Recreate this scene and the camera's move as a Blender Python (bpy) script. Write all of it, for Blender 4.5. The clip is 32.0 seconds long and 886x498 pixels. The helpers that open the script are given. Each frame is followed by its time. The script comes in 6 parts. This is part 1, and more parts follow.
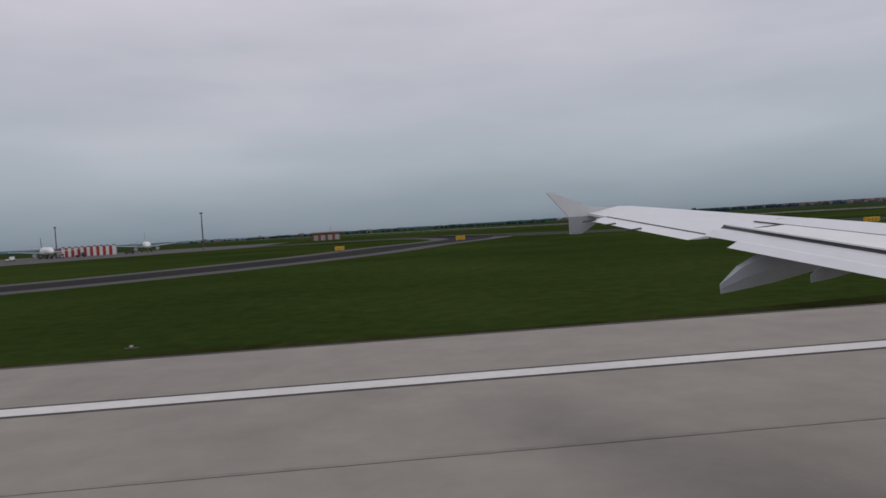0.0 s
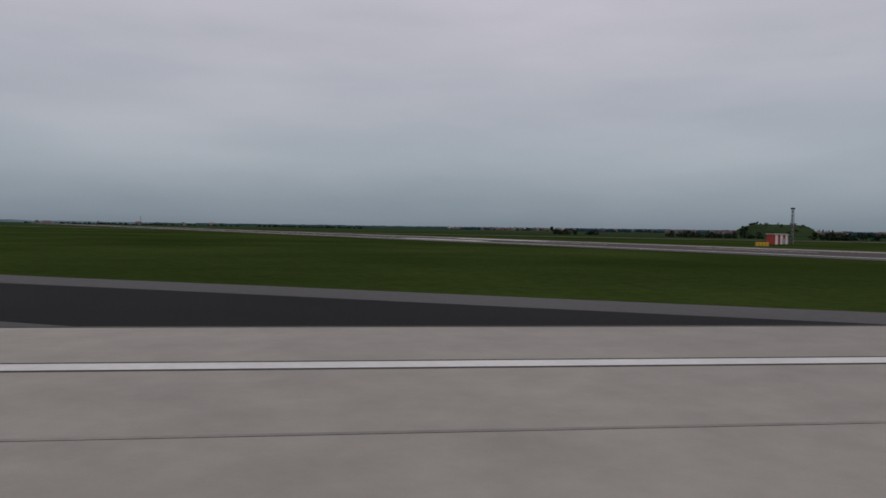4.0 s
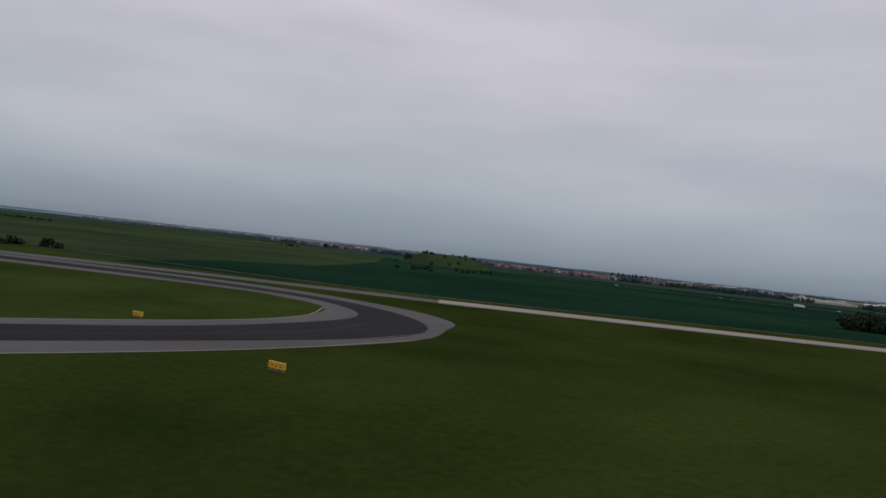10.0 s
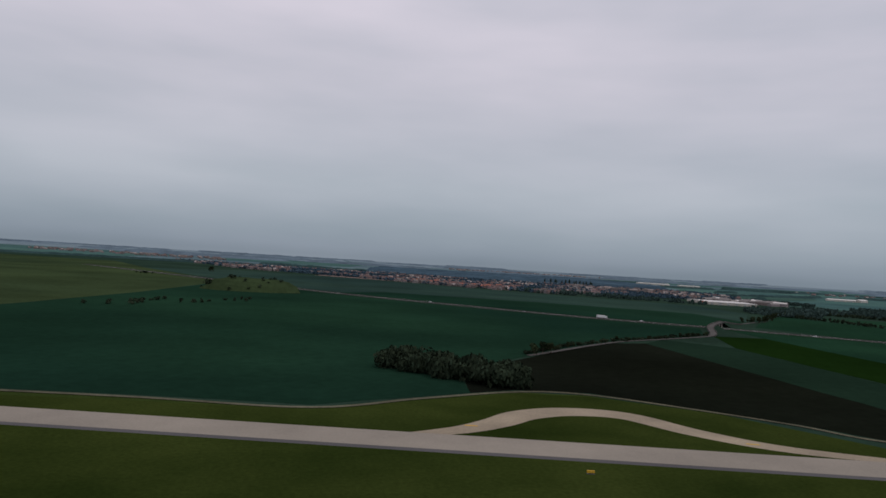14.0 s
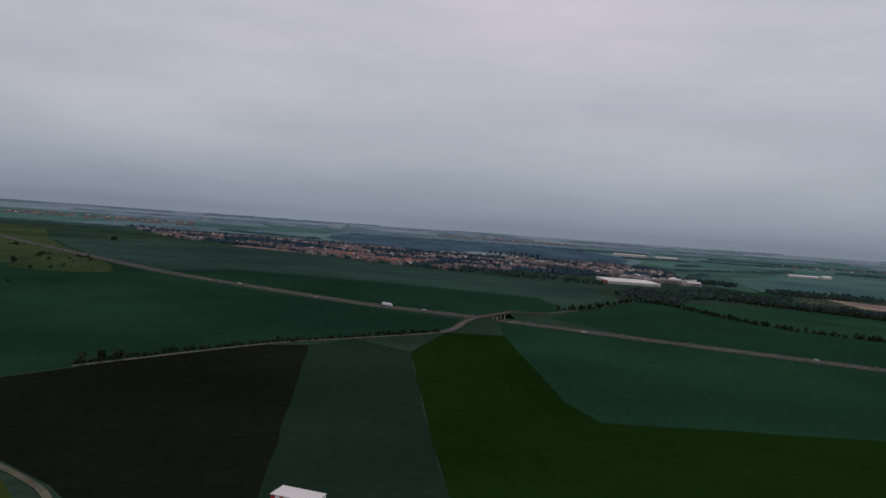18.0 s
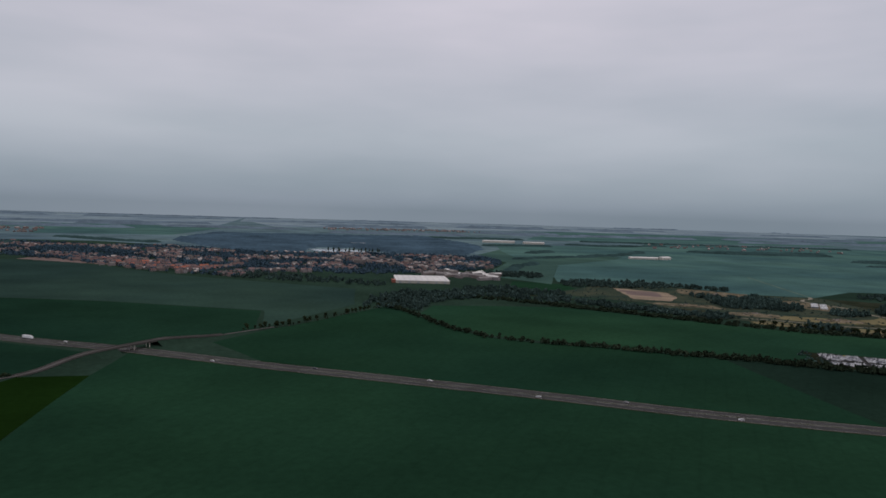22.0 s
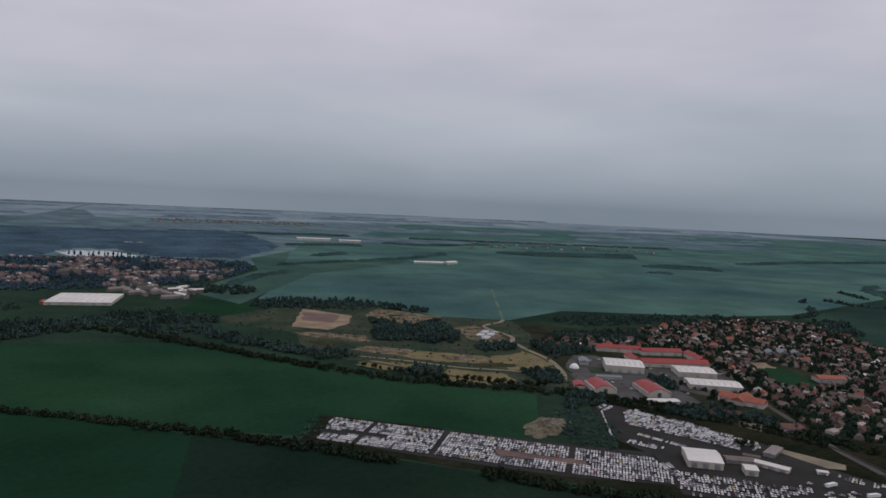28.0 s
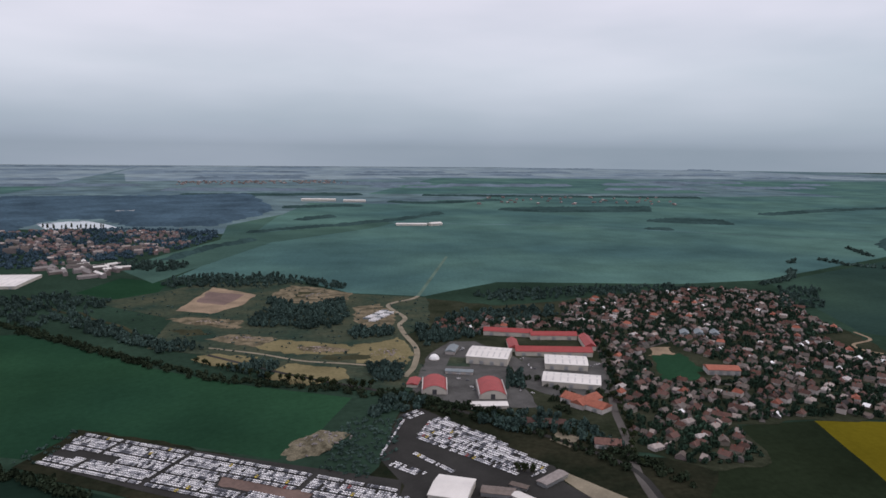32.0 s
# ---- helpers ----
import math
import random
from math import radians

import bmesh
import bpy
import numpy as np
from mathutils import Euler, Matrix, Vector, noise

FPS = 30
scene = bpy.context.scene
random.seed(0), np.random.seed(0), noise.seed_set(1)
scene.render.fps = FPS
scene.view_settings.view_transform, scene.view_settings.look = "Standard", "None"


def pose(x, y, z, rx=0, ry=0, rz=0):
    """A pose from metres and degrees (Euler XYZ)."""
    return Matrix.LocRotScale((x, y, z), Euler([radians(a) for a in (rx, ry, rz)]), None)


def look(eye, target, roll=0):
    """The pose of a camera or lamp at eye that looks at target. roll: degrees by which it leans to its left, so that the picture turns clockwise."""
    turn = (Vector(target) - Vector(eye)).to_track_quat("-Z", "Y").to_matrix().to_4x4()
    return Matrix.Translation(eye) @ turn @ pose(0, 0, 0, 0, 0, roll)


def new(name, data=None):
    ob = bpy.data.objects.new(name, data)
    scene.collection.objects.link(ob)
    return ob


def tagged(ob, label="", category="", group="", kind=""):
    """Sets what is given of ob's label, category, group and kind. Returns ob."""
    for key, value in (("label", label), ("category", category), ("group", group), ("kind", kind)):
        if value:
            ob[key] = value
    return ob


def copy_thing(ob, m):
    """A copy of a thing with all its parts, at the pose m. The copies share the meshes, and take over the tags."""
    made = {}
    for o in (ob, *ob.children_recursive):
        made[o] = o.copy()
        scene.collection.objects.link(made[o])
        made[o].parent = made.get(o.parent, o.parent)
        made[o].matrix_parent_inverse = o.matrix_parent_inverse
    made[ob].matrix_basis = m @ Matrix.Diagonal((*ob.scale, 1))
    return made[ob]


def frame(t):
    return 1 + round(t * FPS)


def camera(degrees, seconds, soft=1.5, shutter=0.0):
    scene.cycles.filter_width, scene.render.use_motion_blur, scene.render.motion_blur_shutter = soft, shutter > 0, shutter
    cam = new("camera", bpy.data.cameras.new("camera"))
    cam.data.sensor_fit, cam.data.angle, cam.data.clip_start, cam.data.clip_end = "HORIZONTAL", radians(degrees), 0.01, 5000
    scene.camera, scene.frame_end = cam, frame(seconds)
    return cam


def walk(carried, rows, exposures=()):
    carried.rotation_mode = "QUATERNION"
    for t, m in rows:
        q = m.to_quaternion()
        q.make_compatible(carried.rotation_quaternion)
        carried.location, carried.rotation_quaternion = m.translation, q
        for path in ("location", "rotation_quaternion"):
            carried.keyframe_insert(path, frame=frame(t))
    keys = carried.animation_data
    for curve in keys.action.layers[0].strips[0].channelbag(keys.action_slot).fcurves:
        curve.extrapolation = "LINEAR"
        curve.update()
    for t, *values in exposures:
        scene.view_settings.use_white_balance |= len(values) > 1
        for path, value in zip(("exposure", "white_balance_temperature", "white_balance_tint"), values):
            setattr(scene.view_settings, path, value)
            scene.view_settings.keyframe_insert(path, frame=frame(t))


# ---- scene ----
from mathutils.geometry import tessellate_polygon

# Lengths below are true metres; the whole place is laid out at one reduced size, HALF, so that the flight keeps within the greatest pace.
HALF = 0.49
cam = camera(64.1, 32.0, soft=1.6, shutter=0.0)
PATH = [
    (0, (-0.00, 0.11, 2.19), (1.69, 20.03, 1.55), -3.48),
    (0.5, (19.45, 0.10, 2.20), (21.36, 20.00, 1.60), -2.43),
    (1, (38.90, 0.08, 2.16), (41.02, 19.95, 1.47), -1.41),
    (1.5, (58.36, 0.05, 2.10), (60.79, 19.87, 0.83), -2.24),
    (2, (77.81, 0.03, 2.03), (80.43, 19.82, 0.80), -1.75),
    (2.5, (97.27, 0.02, 2.01), (100.03, 19.74, 0.24), -1.84),
    (3, (116.73, 0.00, 2.03), (119.69, 19.76, 1.20), -0.88),
    (3.3, (128.40, -0.01, 2.04), (131.02, 19.82, 1.66), 1.33),
    (5.6, (217.92, -0.08, 1.85), (220.41, 19.72, 0.50), -1.09),
    (6, (233.49, -0.08, 1.94), (236.37, 19.70, 1.16), -0.66),
    (6.5, (252.95, -0.06, 2.20), (255.96, 19.66, 0.78), -0.36),
    (7, (272.41, -0.04, 2.70), (275.33, 19.70, 1.48), 0.56),
    (7.5, (291.88, -0.01, 3.39), (294.82, 19.76, 2.70), 2.06),
    (8, (311.35, 0.04, 4.34), (314.48, 19.78, 3.69), 2.78),
    (8.5, (330.84, 0.10, 5.53), (334.19, 19.81, 5.09), 3.88),
    (9, (350.32, 0.16, 6.90), (353.87, 19.84, 6.79), 5.04),
    (9.5, (369.79, 0.23, 8.51), (373.39, 19.91, 8.45), 6.16),
    (10, (389.25, 0.31, 10.31), (393.21, 19.92, 10.43), 6.30),
    (10.5, (408.70, 0.40, 12.30), (413.49, 19.82, 12.28), 3.95),
    (11, (428.16, 0.51, 14.49), (434.25, 19.55, 14.87), 2.59),
    (11.5, (447.60, 0.61, 16.86), (453.53, 19.71, 16.48), 2.27),
    (12, (467.05, 0.72, 19.40), (472.67, 19.91, 18.85), 3.05),
    (12.5, (486.49, 0.84, 22.10), (491.33, 20.24, 21.78), 3.28),
    (13, (505.93, 0.96, 24.89), (510.13, 20.51, 24.80), 3.06),
    (13.5, (525.38, 1.07, 27.73), (529.10, 20.72, 27.93), 3.50),
    (14, (544.83, 1.17, 30.61), (548.45, 20.84, 30.95), 3.51),
    (14.5, (564.27, 1.28, 33.52), (567.73, 20.97, 34.00), 3.85),
    (16.5, (642.08, 1.55, 44.82), (645.23, 21.30, 44.55), 4.85),
    (17, (661.53, 1.58, 47.58), (664.65, 21.33, 46.99), 5.03),
    (17.5, (680.99, 1.60, 50.36), (683.91, 21.38, 49.70), 4.86),
    (18, (700.45, 1.61, 53.20), (703.29, 21.39, 52.45), 4.21),
    (18.5, (719.90, 1.61, 56.08), (722.79, 21.39, 55.56), 4.35),
    (19, (739.36, 1.59, 59.03), (742.71, 21.31, 58.81), 3.48),
    (19.5, (758.81, 1.57, 62.03), (763.62, 20.96, 61.07), 2.09),
    (20, (778.27, 1.54, 65.05), (783.48, 20.81, 63.84), 1.15),
    (20.5, (797.74, 1.50, 68.08), (803.13, 20.73, 66.96), 1.35),
    (21, (817.22, 1.47, 71.13), (821.92, 20.87, 69.89), 1.69),
    (21.5, (836.71, 1.44, 74.20), (841.68, 20.78, 73.02), 1.42),
    (22, (856.20, 1.41, 77.32), (861.06, 20.79, 76.26), 1.86),
    (22.5, (875.68, 1.38, 80.49), (880.66, 20.70, 79.24), 2.26),
    (23, (895.15, 1.33, 83.69), (900.22, 20.66, 82.92), 1.98),
    (23.5, (914.61, 1.26, 86.91), (919.36, 20.68, 86.45), 3.08),
    (24, (934.07, 1.18, 90.15), (938.73, 20.62, 89.70), 3.69),
    (24.5, (953.51, 1.08, 93.38), (958.35, 20.49, 93.43), 3.45),
    (25, (972.94, 0.96, 96.57), (978.67, 20.12, 96.62), 3.04),
    (25.5, (992.34, 0.82, 99.69), (999.00, 19.68, 99.36), 2.38),
    (27.5, (1069.76, 0.09, 111.48), (1076.78, 18.80, 110.48), 2.86),
    (28, (1089.07, -0.10, 114.33), (1096.52, 18.41, 112.98), 2.87),
    (28.5, (1108.37, -0.30, 117.16), (1116.73, 17.76, 115.16), -0.27),
    (29, (1127.66, -0.48, 119.97), (1136.38, 17.30, 117.22), -1.34),
    (29.5, (1146.93, -0.66, 122.77), (1155.82, 16.97, 119.59), -1.94),
    (30, (1166.20, -0.83, 125.56), (1174.65, 17.06, 122.66), -1.92),
    (30.5, (1185.45, -1.01, 128.34), (1193.51, 17.07, 125.46), -0.70),
    (31, (1204.71, -1.18, 131.11), (1212.39, 17.07, 128.31), -0.47),
    (31.5, (1223.96, -1.35, 133.89), (1230.65, 17.19, 130.50), 0.43),
    (32, (1243.21, -1.52, 136.67), (1248.89, 17.44, 133.82), 0.83),
]

walk(cam, [(t, look(eye, target, roll)) for t, eye, target, roll in PATH], exposures=[
    (0.0, 0.02, 6500, 10), (1.0, -0.15, 6500, 10), (3.0, -0.1, 6500, 10), (6.0, -0.22, 6500, 10), (7.0, -0.05, 6500, 12), (9.0, 0.0, 6500, 12), (13.0, 0.12, 6500, 12), (17.0, 0.0, 6500, 14),
    (19.0, 0.02, 6500, 14), (23.0, 0.10, 6500, 12), (25.0, 0.08, 6500, 12), (28.0, 0.05, 6500, 14), (29.2, 0.55, 6500, 15), (32.0, 0.6, 6500, 15)])


# ---- light: a closed deck of cloud, brighter towards the west ----
def node(tree, kind, **values):
    n = tree.nodes.new(kind)
    for key, value in values.items():
        if key in n.inputs:
            n.inputs[key].default_value = value
    return n


def ramp(tree, stops):
    n = tree.nodes.new("ShaderNodeValToRGB")
    while len(n.color_ramp.elements) < len(stops):
        n.color_ramp.elements.new(0.5)
    for el, (at, colour) in zip(n.color_ramp.elements, stops):
        el.position, el.color = at, (*colour, 1)
    return n


def mix(tree, a, b, factor, blend="MIX"):
    n = tree.nodes.new("ShaderNodeMix")
    n.data_type, n.blend_type = "RGBA", blend
    for socket, value in ((n.inputs[0], factor), (n.inputs[6], a), (n.inputs[7], b)):
        if hasattr(value, "links"):
            tree.links.new(value, socket)
        else:
            socket.default_value = value if not isinstance(value, tuple) else (*value, 1)[:4]
    return n.outputs[2]


world = bpy.data.worlds.new("overcast")
scene.world = world
world.use_nodes = True
wt = world.node_tree
back = wt.nodes["Background"]
sky = wt.nodes.new("ShaderNodeTexSky")
sky.sky_type, sky.sun_disc, sky.sun_elevation, sky.sun_rotation = "NISHITA", False, radians(42), radians(250)
coord = wt.nodes.new("ShaderNodeTexCoord")
split = wt.nodes.new("ShaderNodeSeparateXYZ")
wt.links.new(coord.outputs["Generated"], split.inputs[0])
deck = ramp(wt, [(0.0, (0.20, 0.248, 0.293)), (0.012, (0.236, 0.287, 0.34)), (0.03, (0.268, 0.322, 0.374)), (0.1, (0.392, 0.437, 0.48)), (0.24, (0.552, 0.548, 0.60)), (0.5, (0.62, 0.605, 0.67)), (1.0, (0.64, 0.63, 0.68))])
wt.links.new(split.outputs[2], deck.inputs[0])
mapping = wt.nodes.new("ShaderNodeMapping")
mapping.inputs["Scale"].default_value = (1.0, 1.0, 4.5)
wt.links.new(coord.outputs["Generated"], mapping.inputs[0])
clouds = node(wt, "ShaderNodeTexNoise", Scale=1.9, Detail=4.0, Roughness=0.5)
wt.links.new(mapping.outputs[0], clouds.inputs["Vector"])
tone = ramp(wt, [(0.3, (0.84, 0.87, 0.89)), (0.7, (1.13, 1.09, 1.10))])
wt.links.new(clouds.outputs[0], tone.inputs[0])
deckcol = mix(wt, deck.outputs[0], tone.outputs[0], 1.0, "MULTIPLY")
scaled = wt.nodes.new("ShaderNodeVectorMath")
scaled.operation = "SCALE"
scaled.inputs["Scale"].default_value = 0.08
wt.links.new(sky.outputs[0], scaled.inputs[0])
wt.links.new(mix(wt, scaled.outputs[0], deckcol, 0.93), back.inputs[0])
back.inputs[1].default_value = 1.0

sun = new("sun", bpy.data.lights.new("sun", "SUN"))
sun.data.energy, sun.data.angle, sun.data.color = 0.5, radians(25), (1.0, 0.96, 0.9)
sun.matrix_world = look((0, 0, 500), (-260, 160, 0))


# ---- materials ----
def material(name, colour, rough=0.9, metal=0.0, scales=(0.35, 6.0), spread=0.25, bump=0.15, bump_scale=None, island=0.0, random_tone=0.0, tint=None, gloss=0.3):
    """A painted or natural surface: colour varied by a coarse and a fine noise, with fine relief."""
    m = bpy.data.materials.new(name)
    m.use_nodes = True
    t = m.node_tree
    bsdf = t.nodes["Principled BSDF"]
    tc = t.nodes.new("ShaderNodeTexCoord")
    coarse = node(t, "ShaderNodeTexNoise", Scale=scales[0], Detail=4.0, Roughness=0.6)
    fine = node(t, "ShaderNodeTexNoise", Scale=scales[1], Detail=5.0, Roughness=0.65)
    t.links.new(tc.outputs["Object"], coarse.inputs["Vector"])
    t.links.new(tc.outputs["Object"], fine.inputs["Vector"])
    low = tuple(c * (1 - spread) for c in colour)
    high = tint or tuple(min(1, c * (1 + spread)) for c in colour)
    r1 = ramp(t, [(0.32, low), (0.68, high)])
    t.links.new(coarse.outputs[0], r1.inputs[0])
    r2 = ramp(t, [(0.3, (1 - spread * 0.7,) * 3), (0.7, (1 + spread * 0.7,) * 3)])
    t.links.new(fine.outputs[0], r2.inputs[0])
    col = mix(t, r1.outputs[0], r2.outputs[0], 1.0, "MULTIPLY")
    for amount, kind, socket in ((island, "ShaderNodeNewGeometry", "Random Per Island"), (random_tone, "ShaderNodeObjectInfo", "Random")):
        if amount:
            src = t.nodes.new(kind)
            rr = ramp(t, [(0.0, (1 - amount,) * 3), (0.5, (1.0, 1 - amount * 0.3, 1 - amount * 0.5)), (1.0, (1 + amount * 0.8,) * 3)])
            t.links.new(src.outputs[socket], rr.inputs[0])
            col = mix(t, col, rr.outputs[0], 1.0, "MULTIPLY")
    t.links.new(col, bsdf.inputs["Base Color"])
    bsdf.inputs["Roughness"].default_value = rough
    bsdf.inputs["Metallic"].default_value = metal
    bsdf.inputs["Specular IOR Level"].default_value = gloss
    if bump:
        bn = node(t, "ShaderNodeBump", Strength=bump, Distance=0.05)
        src = fine
        if bump_scale:
            src = node(t, "ShaderNodeTexNoise", Scale=bump_scale, Detail=4.0)
            t.links.new(tc.outputs["Object"], src.inputs["Vector"])
        t.links.new(src.outputs[0], bn.inputs["Height"])
        t.links.new(bn.outputs[0], bsdf.inputs["Normal"])
    return m


def crop(name, colour, angle, rows=0.9, spread=0.2, tint=None, tram=0.05):
    """A field of young crop: drilled rows and wheel tracks along one direction over uneven growth."""
    m = material(name, colour, 0.95, scales=(0.012, 0.3), spread=spread, bump=0.3, tint=tint, gloss=0.0)
    t = m.node_tree
    bsdf = t.nodes["Principled BSDF"]
    old = bsdf.inputs["Base Color"].links[0].from_socket
    tc = t.nodes.new("ShaderNodeTexCoord")
    turn = t.nodes.new("ShaderNodeMapping")
    turn.inputs["Rotation"].default_value = (0, 0, radians(angle))
    t.links.new(tc.outputs["Object"], turn.inputs[0])
    tracks = node(t, "ShaderNodeTexWave", Scale=0.035, Distortion=0.4, Detail=1.0)
    t.links.new(turn.outputs[0], tracks.inputs["Vector"])
    rt = ramp(t, [(0.0, (1 - tram,) * 3), (0.06, (1, 1, 1))])
    t.links.new(tracks.outputs[0], rt.inputs[0])
    blotch = node(t, "ShaderNodeTexNoise", Scale=0.004, Detail=3.0, Roughness=0.5)
    t.links.new(tc.outputs["Object"], blotch.inputs["Vector"])
    rb = ramp(t, [(0.35, (0.78, 0.8, 0.85)), (0.65, (1.2, 1.16, 1.08))])
    t.links.new(blotch.outputs[0], rb.inputs[0])
    c = mix(t, mix(t, old, rt.outputs[0], 1.0, "MULTIPLY"), rb.outputs[0], 1.0, "MULTIPLY")
    t.links.new(c, bsdf.inputs["Base Color"])
    return m


